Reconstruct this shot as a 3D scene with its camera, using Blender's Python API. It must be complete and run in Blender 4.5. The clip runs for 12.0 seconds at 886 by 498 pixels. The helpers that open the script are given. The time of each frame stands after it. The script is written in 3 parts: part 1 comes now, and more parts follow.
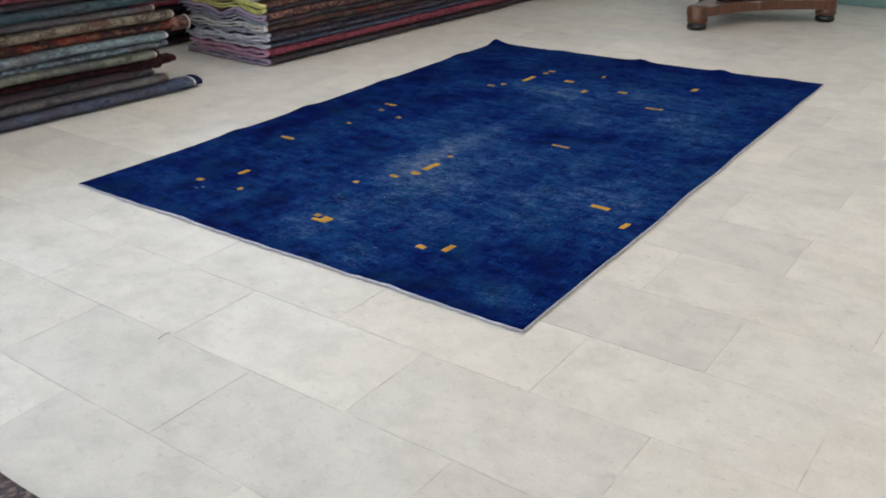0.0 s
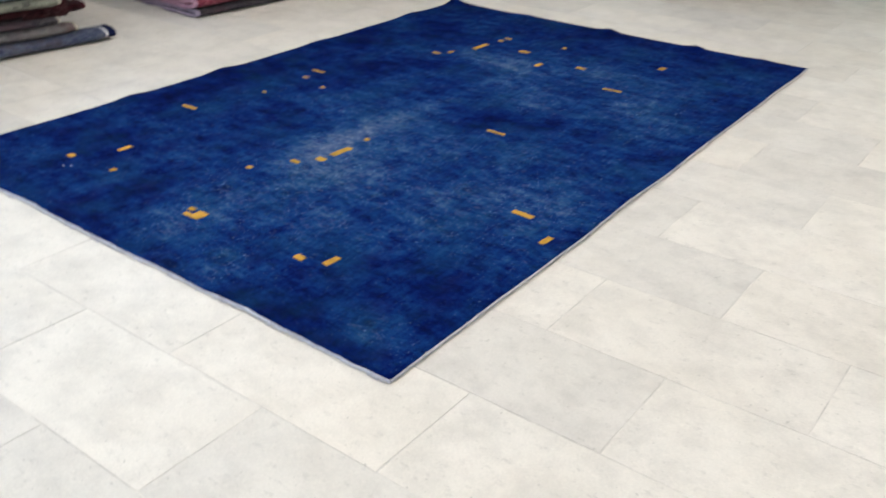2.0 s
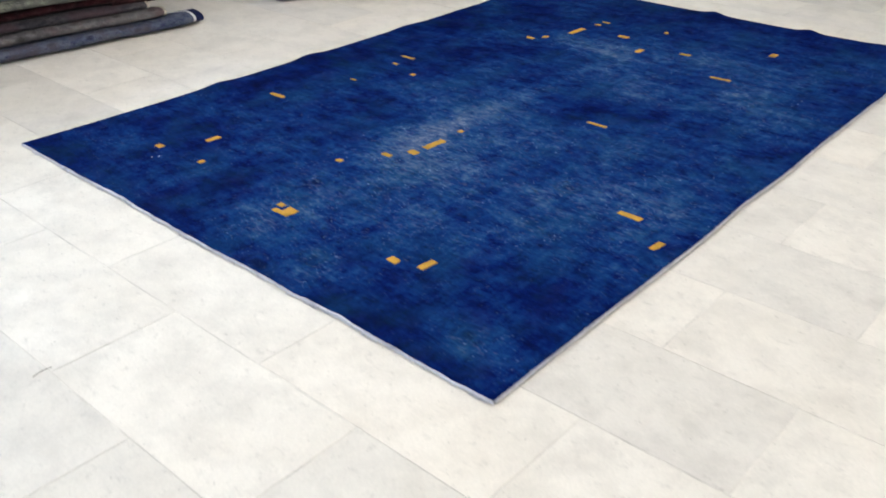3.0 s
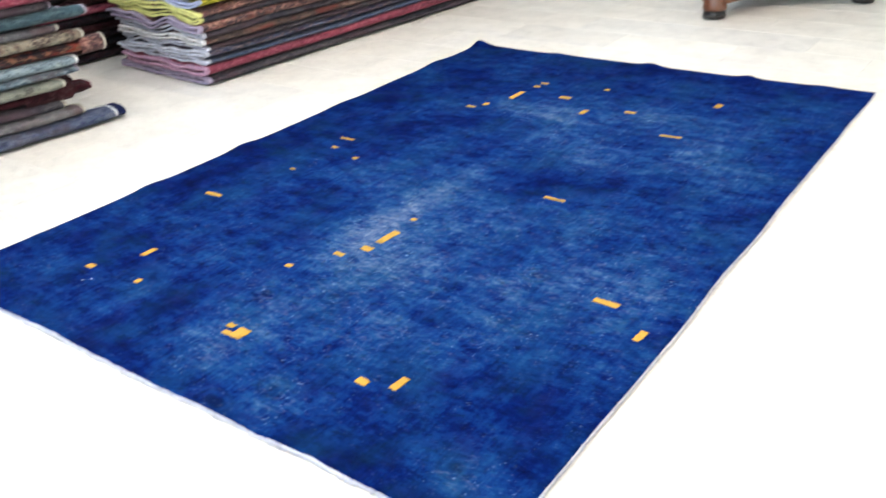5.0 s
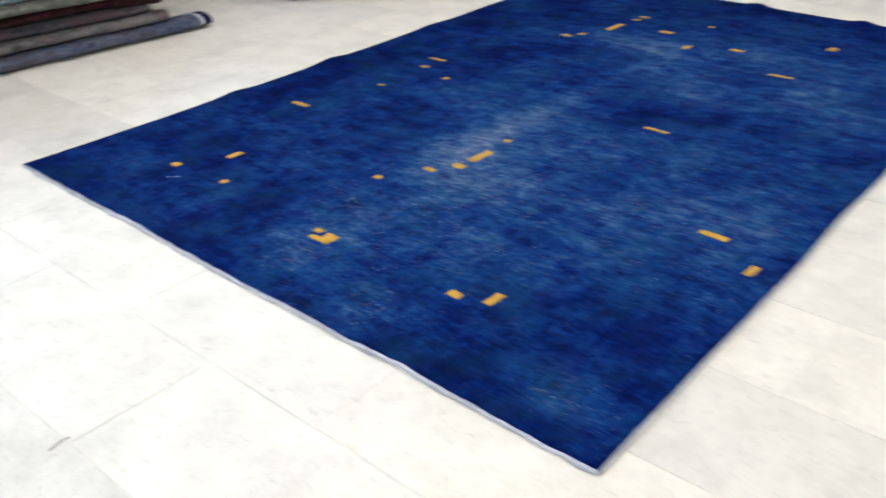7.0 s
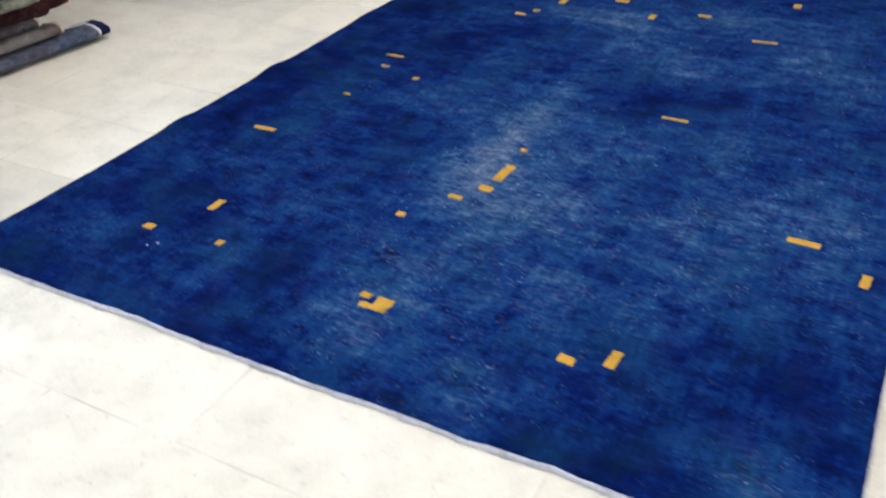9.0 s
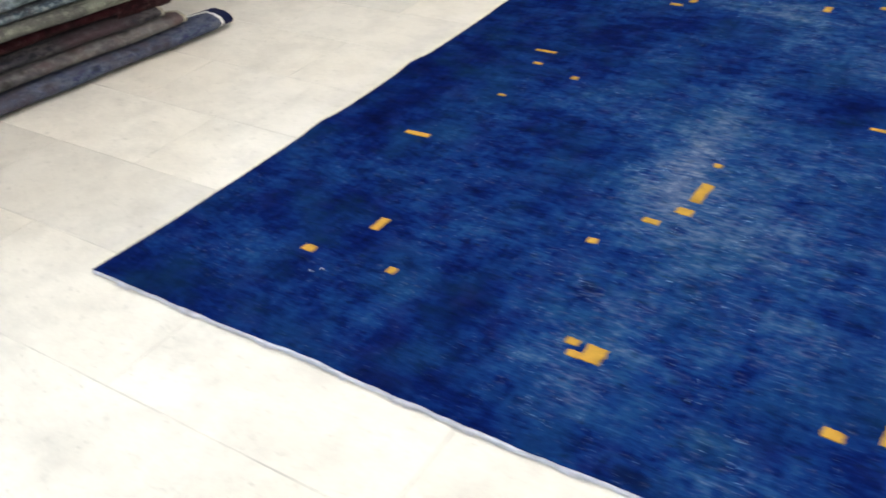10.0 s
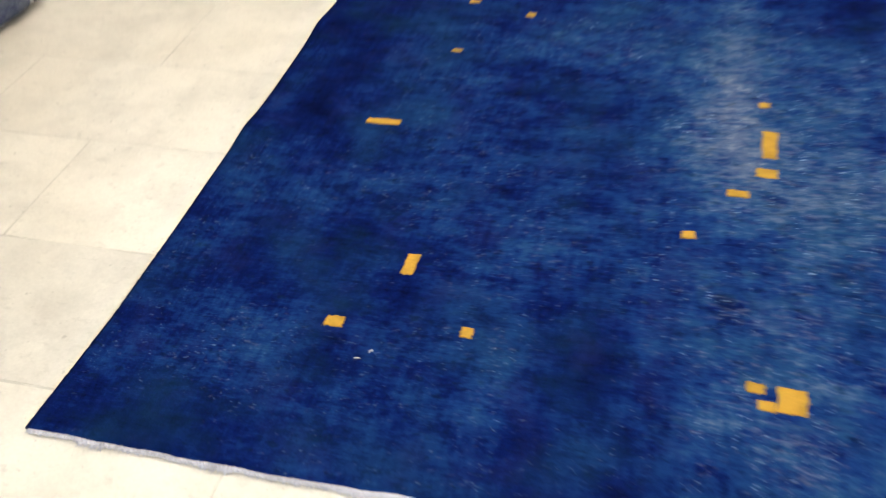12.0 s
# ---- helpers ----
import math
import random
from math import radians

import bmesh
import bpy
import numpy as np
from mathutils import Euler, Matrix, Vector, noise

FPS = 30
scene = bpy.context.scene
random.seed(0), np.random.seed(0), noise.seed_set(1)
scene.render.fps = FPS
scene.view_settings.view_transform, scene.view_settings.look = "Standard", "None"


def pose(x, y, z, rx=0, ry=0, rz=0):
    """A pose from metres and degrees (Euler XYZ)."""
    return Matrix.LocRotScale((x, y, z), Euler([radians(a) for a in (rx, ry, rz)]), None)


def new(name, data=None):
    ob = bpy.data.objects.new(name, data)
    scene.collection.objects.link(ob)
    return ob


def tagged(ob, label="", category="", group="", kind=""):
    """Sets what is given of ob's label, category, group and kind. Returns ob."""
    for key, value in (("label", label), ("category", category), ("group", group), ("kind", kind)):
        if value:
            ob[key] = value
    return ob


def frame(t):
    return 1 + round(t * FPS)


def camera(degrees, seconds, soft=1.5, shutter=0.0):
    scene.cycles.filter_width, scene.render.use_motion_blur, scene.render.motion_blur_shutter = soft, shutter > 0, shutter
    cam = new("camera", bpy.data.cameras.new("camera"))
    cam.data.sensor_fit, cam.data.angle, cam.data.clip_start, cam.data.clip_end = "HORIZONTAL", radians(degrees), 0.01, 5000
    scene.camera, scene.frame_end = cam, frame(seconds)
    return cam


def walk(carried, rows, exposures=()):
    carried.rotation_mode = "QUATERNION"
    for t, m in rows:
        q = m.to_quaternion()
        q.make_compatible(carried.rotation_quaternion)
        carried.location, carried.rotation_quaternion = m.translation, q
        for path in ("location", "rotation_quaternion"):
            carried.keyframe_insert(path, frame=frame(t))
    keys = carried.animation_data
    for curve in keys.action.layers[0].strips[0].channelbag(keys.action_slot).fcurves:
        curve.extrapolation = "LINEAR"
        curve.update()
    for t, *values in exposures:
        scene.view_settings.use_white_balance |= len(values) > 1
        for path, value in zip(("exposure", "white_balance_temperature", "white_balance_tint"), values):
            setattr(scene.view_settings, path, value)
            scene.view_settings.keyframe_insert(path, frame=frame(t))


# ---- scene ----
# Camera and walk: metres and degrees, the floor is z = 0, the rug's near corner is the origin.
cam = camera(53.0, 12.0, soft=1.55, shutter=0.7)
ROWS = [
    (0.0, 1.0547, -1.7633, 1.2035, 65.005, 1.290, 36.091),
    (0.5, 1.0449, -1.6087, 1.1932, 63.379, 0.956, 37.373),
    (1.0, 0.9670, -1.4268, 1.1572, 62.149, 0.446, 36.748),
    (1.5, 0.9394, -1.2689, 1.1789, 62.432, -0.005, 34.892),
    (2.0, 1.0147, -1.1885, 1.1773, 61.6, -1.0, 37.094),
    (2.5, 0.9885, -1.1453, 1.1367, 59.480, 0.360, 41.395),
    (2.7, 0.9387, -1.1256, 1.1438, 59.872, 0.502, 41.823),
    (4.3, 0.6509, -1.0149, 1.1960, 61.811, 1.222, 39.455),
    (4.5, 0.6415, -0.9821, 1.1952, 60.584, 2.689, 38.724),
    (5.0, 0.6637, -0.9702, 1.2243, 62.780, 3.228, 35.769),
    (5.5, 0.6838, -0.9649, 1.2174, 63.216, 1.931, 32.871),
    (6.0, 0.6790, -0.9829, 1.1753, 64.419, 2.896, 30.559),
    (6.5, 0.6485, -1.0347, 1.1208, 62.484, 2.174, 33.809),
    (7.0, 0.5466, -1.0023, 1.0900, 60.060, 1.235, 40.827),
    (7.2, 0.4791, -0.9691, 1.0879, 59.894, 1.466, 42.796),
    (8.8, -0.0132, -0.9437, 1.1233, 55.871, 2.043, 30.093),
    (9.0, -0.0858, -0.9701, 1.1252, 56.766, 2.331, 28.624),
    (9.5, -0.2289, -0.9620, 1.1120, 57.582, 1.654, 28.045),
    (10.0, -0.4882, -0.8870, 1.0927, 55.566, 3.133, 32.143),
    (10.5, -0.7112, -0.8856, 1.0988, 54.673, 1.069, 27.708),
    (11.0, -0.9171, -0.9162, 1.1030, 56.124, 2.393, 16.086),
    (11.5, -1.0541, -0.8554, 1.0800, 54.071, 3.432, 11.660),
    (12.0, -1.1922, -0.6096, 1.0171, 48.539, 3.034, 13.718),
]
EXPOSURES = [(0.0, -0.14, 6700, 13), (0.5, 0.08, 6700, 13), (1.0, 0.25, 6700, 13), (1.5, 0.26, 6700, 13), (2.0, 0.26, 6700, 13), (2.7, 0.27, 6700, 13),
             (4.3, 1.06, 6540, 12), (5.0, 1.15, 6540, 12), (5.5, 1.1, 6540, 12), (6.0, 0.57, 6580, 13), (6.5, 0.5, 6600, 13), (7.2, 0.47, 6620, 12),
             (8.8, 0.45, 6780, 12), (10.5, 0.56, 7200, 12), (11.5, 0.6, 7800, 12), (12.0, 0.61, 7950, 12)]
walk(cam, [(t, pose(x, y, z, rx, ry, rz)) for t, x, y, z, rx, ry, rz in ROWS], EXPOSURES)

# World and light.
SUN_ELEVATION, SUN_TURN = 50, 200
world = bpy.data.worlds.new("sky")
scene.world = world
world.use_nodes = True
wn = world.node_tree.nodes
sky = wn.new("ShaderNodeTexSky")
sky.sky_type, sky.sun_disc = "NISHITA", False
sky.sun_elevation, sky.sun_rotation = radians(SUN_ELEVATION), radians(SUN_TURN)
world.node_tree.links.new(sky.outputs[0], wn["Background"].inputs[0])
wn["Background"].inputs[1].default_value = 0.12

ROOM_X0, ROOM_X1, ROOM_Y0, ROOM_Y1, ROOM_Z = -4.75, 4.2, -4.6, 5.4, 3.1
# openings: wall, from, to, sill, head
WINDOWS_SOUTH = [(-3.6, -1.2), (-0.6, 1.8), (2.2, 3.8)]
WINDOWS_WEST = [(-3.8, -1.4), (-0.9, 1.5), (2.0, 4.4)]
SILL, HEAD = 0.95, 2.8


def window_lamp(name, place, rx, rz, width, height, power, colour):
    lamp = bpy.data.lights.new(name, "AREA")
    lamp.shape, lamp.size, lamp.size_y, lamp.energy, lamp.color = "RECTANGLE", width, height, power, colour
    ob = new(name, lamp)
    ob.matrix_world = pose(*place, rx, 0, rz)
    return ob


for (a, b), power in zip(WINDOWS_SOUTH, (17, 23, 28)):
    window_lamp("window_light_south", ((a + b) / 2, ROOM_Y0 + 0.02, (SILL + HEAD) / 2), 90, 0, b - a - 0.15, HEAD - SILL - 0.15, power, (0.90, 0.96, 1.0))
for a, b in WINDOWS_WEST:
    window_lamp("window_light_west", (ROOM_X0 + 0.02, (a + b) / 2, (SILL + HEAD) / 2), 90, -90, b - a - 0.15, HEAD - SILL - 0.15, 45, (0.67, 0.855, 1.0))


# ---- materials ----
def material(name, rough=0.8, metal=0.0):
    m = bpy.data.materials.new(name)
    m.use_nodes = True
    b = m.node_tree.nodes["Principled BSDF"]
    b.inputs["Roughness"].default_value, b.inputs["Metallic"].default_value = rough, metal
    return m, m.node_tree.nodes, m.node_tree.links, b


def ramp(nodes, links, source, stops):
    r = nodes.new("ShaderNodeValToRGB")
    e = r.color_ramp.elements
    while len(e) < len(stops):
        e.new(0.5)
    for el, (p, c) in zip(e, stops):
        el.position, el.color = p, (*c, 1) if len(c) == 3 else c
    links.new(source, r.inputs[0])
    return r.outputs[0]


def tex(nodes, links, kind, vector, scale, detail=4.0, rough=0.6):
    n = nodes.new("ShaderNodeTex" + kind)
    n.inputs["Scale"].default_value = scale
    if kind == "Noise":
        n.inputs["Detail"].default_value, n.inputs["Roughness"].default_value = detail, rough
    if vector is not None:
        links.new(vector, n.inputs["Vector"])
    return n.outputs["Fac"] if kind == "Noise" else n.outputs["Distance"]


def mapped(nodes, links, source, scale=(1, 1, 1), turn=(0, 0, 0)):
    n = nodes.new("ShaderNodeMapping")
    n.inputs["Scale"].default_value = scale
    n.inputs["Rotation"].default_value = [radians(a) for a in turn]
    links.new(source, n.inputs["Vector"])
    return n.outputs[0]


def blend(nodes, links, fac, a, b, how="MIX"):
    n = nodes.new("ShaderNodeMix")
    n.data_type, n.blend_type = "RGBA", how
    for value, socket in ((fac, n.inputs[0]), (a, n.inputs[6]), (b, n.inputs[7])):
        if isinstance(value, bpy.types.NodeSocket):
            links.new(value, socket)
        else:
            socket.default_value = value if isinstance(value, float) else (*value, 1)
    return n.outputs[2]


def maths(nodes, links, how, a, b=0.0, clamp=False):
    n = nodes.new("ShaderNodeMath")
    n.operation, n.use_clamp = how, clamp
    for value, socket in zip((a, b), n.inputs):
        if isinstance(value, bpy.types.NodeSocket):
            links.new(value, socket)
        else:
            socket.default_value = value
    return n.outputs[0]


def bump(nodes, links, bsdf, height, strength, distance):
    n = nodes.new("ShaderNodeBump")
    n.inputs["Strength"].default_value, n.inputs["Distance"].default_value = strength, distance
    links.new(height, n.inputs["Height"])
    links.new(n.outputs[0], bsdf.inputs["Normal"])


def object_coords(nodes, links, shift=True):
    """Object coordinates, shifted by the object's own random number so that alike pieces differ."""
    c = nodes.new("ShaderNodeTexCoord").outputs["Object"]
    if not shift:
        return c
    info = nodes.new("ShaderNodeObjectInfo")
    v = nodes.new("ShaderNodeVectorMath")
    v.operation = "MULTIPLY_ADD"
    links.new(info.outputs["Random"], v.inputs[0])
    v.inputs[1].default_value = (37.0, 91.0, 53.0)
    links.new(c, v.inputs[2])
    return v.outputs[0]


def marble(name, base, cloud, vein):
    m, n, l, b = material(name, 0.4)
    c = object_coords(n, l)
    place = n.new("ShaderNodeNewGeometry").outputs["Position"]
    broad = tex(n, l, "Noise", c, 4.5, 6, 0.65)
    col = blend(n, l, ramp(n, l, broad, [(0.38, (0, 0, 0)), (0.66, (1, 1, 1))]), base, cloud)
    streak = tex(n, l, "Noise", mapped(n, l, c, (3.4, 4.4, 3), (0, 0, 25)), 1.9, 7, 0.7)
    col = blend(n, l, ramp(n, l, streak, [(0.46, (0, 0, 0)), (0.8, (0.8, 0.8, 0.8))]), col, vein)
    # traffic soil that runs over the joints, and small pits
    soil = tex(n, l, "Noise", place, 7.0, 6, 0.7)
    col = blend(n, l, ramp(n, l, soil, [(0.46, (0, 0, 0)), (0.72, (0.5,) * 3)]), col, tuple(v * 0.86 for v in vein))
    warm = tex(n, l, "Noise", place, 1.9, 5, 0.6)
    col = blend(n, l, ramp(n, l, warm, [(0.45, (0, 0, 0)), (0.68, (0.34,) * 3)]), col, (base[0] * 0.98, base[1] * 0.945, base[2] * 0.89))
    smudge = tex(n, l, "Noise", mapped(n, l, place, (1.0, 1.7, 1), (0, 0, 35)), 26.0, 4, 0.65)
    col = blend(n, l, ramp(n, l, smudge, [(0.58, (0, 0, 0)), (0.74, (0.42,) * 3)]), col, tuple(v * 0.7 for v in vein))
    pits = tex(n, l, "Noise", c, 75.0, 2, 0.5)
    col = blend(n, l, ramp(n, l, pits, [(0.69, (0, 0, 0)), (0.78, (0.42,) * 3)]), col, tuple(v * 0.5 for v in vein))
    info = n.new("ShaderNodeObjectInfo").outputs["Random"]
    fine = tex(n, l, "Noise", c, 160, 3, 0.6)
    col = blend(n, l, 0.16, col, ramp(n, l, fine, [(0.3, (0.45, 0.45, 0.43)), (0.7, (0.95, 0.95, 0.92))]), "MULTIPLY")
    col = blend(n, l, 0.6, col, ramp(n, l, info, [(0.0, (0.9, 0.89, 0.88)), (1.0, (1.0, 1.0, 1.0))]), "MULTIPLY")
    l.new(col, b.inputs["Base Color"])
    l.new(ramp(n, l, broad, [(0.3, (0.36,) * 3), (0.7, (0.5,) * 3)]), b.inputs["Roughness"])
    b.inputs["Specular IOR Level"].default_value = 0.4
    bump(n, l, b, maths(n, l, "ADD", maths(n, l, "MULTIPLY", broad, 0.6), maths(n, l, "MULTIPLY", fine, 0.15)), 0.12, 0.004)
    return m


def carpet(name, base, motif, accent, scale=9.0, stretch=0.5, third=None):
    """Worn patterned wool: a ground colour, blurred motifs and small accents."""
    m, n, l, b = material(name, 0.95)
    c = object_coords(n, l)
    v = mapped(n, l, c, (1.2, stretch * 1.6, 1.2))
    big = tex(n, l, "Noise", v, scale, 4, 0.65)
    small = tex(n, l, "Noise", mapped(n, l, c, (2, 1, 2)), scale * 4.0, 5, 0.7)
    cells = tex(n, l, "Voronoi", mapped(n, l, c, (1, 0.7, 1)), scale * 2.4)
    col = blend(n, l, ramp(n, l, big, [(0.44, (0, 0, 0)), (0.55, (1, 1, 1))]), base, motif)
    col = blend(n, l, ramp(n, l, small, [(0.48, (0, 0, 0)), (0.60, (1.0, 1.0, 1.0))]), col, tuple(v * 1.4 for v in accent))
    col = blend(n, l, ramp(n, l, cells, [(0.12, (0.85, 0.85, 0.85)), (0.34, (0, 0, 0))]), col, tuple(v * 0.3 for v in base))
    if third:
        worn = tex(n, l, "Noise", mapped(n, l, c, (1, 0.8, 1)), 4.5, 4, 0.6)
        col = blend(n, l, ramp(n, l, worn, [(0.48, (0, 0, 0)), (0.58, (0.8,) * 3)]), col, third)
    bald = tex(n, l, "Noise", mapped(n, l, c, (1, 0.7, 1)), 48, 4, 0.75)
    col = blend(n, l, ramp(n, l, bald, [(0.52, (0, 0, 0)), (0.68, (0.45,) * 3)]), col, tuple(min(0.6, 0.05 + v * 1.6) for v in base))
    fibre = tex(n, l, "Noise", c, 330, 2, 0.7)
    col = blend(n, l, 0.5, col, ramp(n, l, fibre, [(0.3, (0.45,) * 3), (0.7, (1.25,) * 3)]), "MULTIPLY")
    l.new(col, b.inputs["Base Color"])
    b.inputs["Specular IOR Level"].default_value = 0.15
    b.inputs["Sheen Weight"].default_value = 0.04
    bump(n, l, b, maths(n, l, "ADD", small, fibre), 0.5, 0.004)
    return m


def wool(name, colour, contrast=0.35, scale=260.0):
    m, n, l, b = material(name, 0.95)
    c = object_coords(n, l)
    fibre = tex(n, l, "Noise", c, scale, 3, 0.7)
    soil = tex(n, l, "Noise", c, 24.0, 4, 0.65)
    col = blend(n, l, contrast, colour, ramp(n, l, fibre, [(0.3, tuple(v * 0.5 for v in colour)), (0.7, tuple(min(1, v * 1.3) for v in colour))]))
    col = blend(n, l, ramp(n, l, soil, [(0.42, (0, 0, 0)), (0.68, (0.75,) * 3)]), col, tuple(v * 0.55 for v in colour))
    l.new(col, b.inputs["Base Color"])
    b.inputs["Specular IOR Level"].default_value = 0.15
    bump(n, l, b, fibre, 0.6, 0.003)
    return m


def overdyed():
    """Blue overdyed pile: deep dye, worn paler where the wear attribute rises, streaked along the weft."""
    m, n, l, b = material("overdyed_blue_wool", 0.9)
    c = object_coords(n, l, False)
    at = n.new("ShaderNodeAttribute")
    at.attribute_name = "wear"
    wear = at.outputs["Fac"]

    def around(source, amount):
        return maths(n, l, "MULTIPLY", maths(n, l, "SUBTRACT", source, 0.5), amount)

    weft = tex(n, l, "Noise", mapped(n, l, c, (3.2, 40, 10)), 3.4, 6, 0.72)
    warp = tex(n, l, "Noise", mapped(n, l, c, (34, 4, 10)), 2.6, 4, 0.7)
    patch = tex(n, l, "Noise", mapped(n, l, c, (1, 1.5, 1)), 15.0, 6, 0.72)
    mottle = tex(n, l, "Noise", mapped(n, l, c, (1.0, 1.9, 1)), 62.0, 5, 0.75)
    rib = tex(n, l, "Noise", mapped(n, l, c, (14, 150, 20)), 3.0, 3, 0.6)
    grain = maths(n, l, "ADD", around(weft, 0.38), around(warp, 0.5))
    grain = maths(n, l, "ADD", grain, around(rib, 0.2))
    grain = maths(n, l, "ADD", grain, around(patch, 1.3))
    grain = maths(n, l, "ADD", grain, around(mottle, 0.52))
    amount = maths(n, l, "ADD", maths(n, l, "MULTIPLY", wear, 1.9), 0.26)
    level = maths(n, l, "ADD", wear, maths(n, l, "MULTIPLY", grain, amount), True)
    col = ramp(n, l, level, [(0.0, (0.0006, 0.003, 0.03)), (0.2, (0.0009, 0.0085, 0.086)), (0.42, (0.0038, 0.031, 0.151)), (0.62, (0.013, 0.063, 0.183)), (0.82, (0.045, 0.1, 0.215)), (1.0, (0.16, 0.2, 0.3))])
    # greenish dye, and dark remains of the old pattern
    green = tex(n, l, "Noise", c, 5.0, 4, 0.6)
    col = blend(n, l, ramp(n, l, green, [(0.47, (0, 0, 0)), (0.68, (0.3,) * 3)]), col, (0.009, 0.058, 0.125))
    violet = tex(n, l, "Noise", mapped(n, l, c, (1.3, 1, 1)), 8.5, 4, 0.65)
    col = blend(n, l, ramp(n, l, violet, [(0.52, (0, 0, 0)), (0.72, (0.4,) * 3)]), col, (0.012, 0.022, 0.115))
    rosette = tex(n, l, "Voronoi", mapped(n, l, c, (1, 1.1, 1)), 7.5)
    ring = ramp(n, l, rosette, [(0.1, (0.6,) * 3), (0.2, (0, 0, 0)), (0.3, (0.35,) * 3), (0.38, (0, 0, 0))])
    old = blend(n, l, ramp(n, l, tex(n, l, "Noise", c, 3.1, 2, 0.5), [(0.45, (0, 0, 0)), (0.62, (1, 1, 1))]), (0, 0, 0), ring)
    col = blend(n, l, old, col, (0.002, 0.007, 0.035))
    dark = tex(n, l, "Noise", mapped(n, l, c, (1, 1.5, 1)), 34.0, 4, 0.7)
    col = blend(n, l, ramp(n, l, dark, [(0.57, (0, 0, 0)), (0.71, (0.65,) * 3)]), col, (0.003, 0.011, 0.036))
    # scuffs: bare foundation showing through where the pile is worn
    scuff = tex(n, l, "Noise", mapped(n, l, c, (20, 52, 20)), 2.4, 4, 0.7)
    bare = maths(n, l, "ADD", scuff, maths(n, l, "MULTIPLY", wear, 0.42))
    col = blend(n, l, ramp(n, l, bare, [(0.74, (0, 0, 0)), (0.95, (0.45,) * 3)]), col, (0.16, 0.19, 0.29))
    # bare knots
    fleck = tex(n, l, "Noise", mapped(n, l, c, (44, 105, 60)), 2.2, 2, 0.6)
    where = tex(n, l, "Noise", mapped(n, l, c, (2.8, 0.7, 1)), 10.0, 4, 0.7)
    hard = maths(n, l, "MULTIPLY", ramp(n, l, fleck, [(0.648, (0, 0, 0)), (0.70, (1, 1, 1))]), ramp(n, l, where, [(0.46, (0, 0, 0)), (0.62, (1.0,) * 3)]))
    hard = maths(n, l, "MULTIPLY", hard, maths(n, l, "SUBTRACT", maths(n, l, "MULTIPLY", wear, 2.2), 0.3, True))
    col = blend(n, l, hard, col, (0.26, 0.41, 0.62))
    fibre = tex(n, l, "Noise", mapped(n, l, c, (1, 1.6, 1)), 420, 2, 0.7)
    col = blend(n, l, 0.36, col, ramp(n, l, fibre, [(0.3, (0.5,) * 3), (0.7, (1.4,) * 3)]), "MULTIPLY")
    l.new(col, b.inputs["Base Color"])
    b.inputs["Specular IOR Level"].default_value = 0.02
    bump(n, l, b, maths(n, l, "ADD", maths(n, l, "MULTIPLY", fibre, 0.6), mottle), 0.4, 0.004)
    return m


def polished_wood():
    m, n, l, b = material("polished_walnut", 0.28)
    c = object_coords(n, l)
    grain = tex(n, l, "Noise", mapped(n, l, c, (22, 22, 3)), 2.4, 6, 0.7)
    l.new(ramp(n, l, grain, [(0.3, (0.045, 0.014, 0.006)), (0.55, (0.13, 0.042, 0.016)), (0.8, (0.2, 0.075, 0.03))]), b.inputs["Base Color"])
    b.inputs["Coat Weight"].default_value, b.inputs["Coat Roughness"].default_value = 0.4, 0.15
    bump(n, l, b, grain, 0.08, 0.003)
    return m


def plain(name, colour, rough=0.7, metal=0.0, grain=0.12, scale=6.0):
    m, n, l, b = material(name, rough, metal)
    c = object_coords(n, l)
    f = tex(n, l, "Noise", c, scale, 5, 0.65)
    l.new(ramp(n, l, f, [(0.3, tuple(v * (1 - grain) for v in colour)), (0.7, tuple(min(1, v * (1 + grain)) for v in colour))]), b.inputs["Base Color"])
    bump(n, l, b, tex(n, l, "Noise", c, scale * 40, 3, 0.6), 0.1, 0.002)
    return m


def glowing(name, colour, strength):
    m, n, l, b = material(name, 0.5)
    b.inputs["Base Color"].default_value = (0.9, 0.9, 0.9, 1)
    b.inputs["Emission Color"].default_value = (*colour, 1)
    b.inputs["Emission Strength"].default_value = strength
    return m


WHITE_MARBLE = marble("white_marble", (0.84, 0.815, 0.765), (0.79, 0.765, 0.715), (0.63, 0.61, 0.575))
CREAM_MARBLE = marble("cream_marble", (0.82, 0.79, 0.735), (0.765, 0.735, 0.68), (0.63, 0.605, 0.56))
GREY_MARBLE = marble("grey_marble", (0.765, 0.745, 0.705), (0.72, 0.70, 0.66), (0.58, 0.565, 0.54))
GROUT = plain("grout", (0.64, 0.62, 0.58), 0.9, grain=0.25, scale=9.0)
PLASTER = plain("white_plaster", (0.78, 0.77, 0.73), 0.9, grain=0.04, scale=2.0)
TEAL_PAINT = plain("teal_paint", (0.20, 0.34, 0.32), 0.5, grain=0.1, scale=3.0)
DARK_TEAL = plain("dark_teal_paint", (0.07, 0.17, 0.16), 0.45)
CEILING_PAINT = plain("ceiling_paint", (0.82, 0.82, 0.8), 0.9, grain=0.03)
BLUE_PILE = overdyed()
BINDING = wool("grey_blue_binding", (0.50, 0.53, 0.60))
FRINGE = wool("pale_blue_fringe", (0.68, 0.70, 0.82), 0.3, 400)
MUSTARD = wool("mustard_wool", (0.57, 0.325, 0.055), 0.45, 330)
WALNUT = polished_wood()
BLACK_LACQUER = plain("black_lacquer", (0.012, 0.01, 0.01), 0.2)
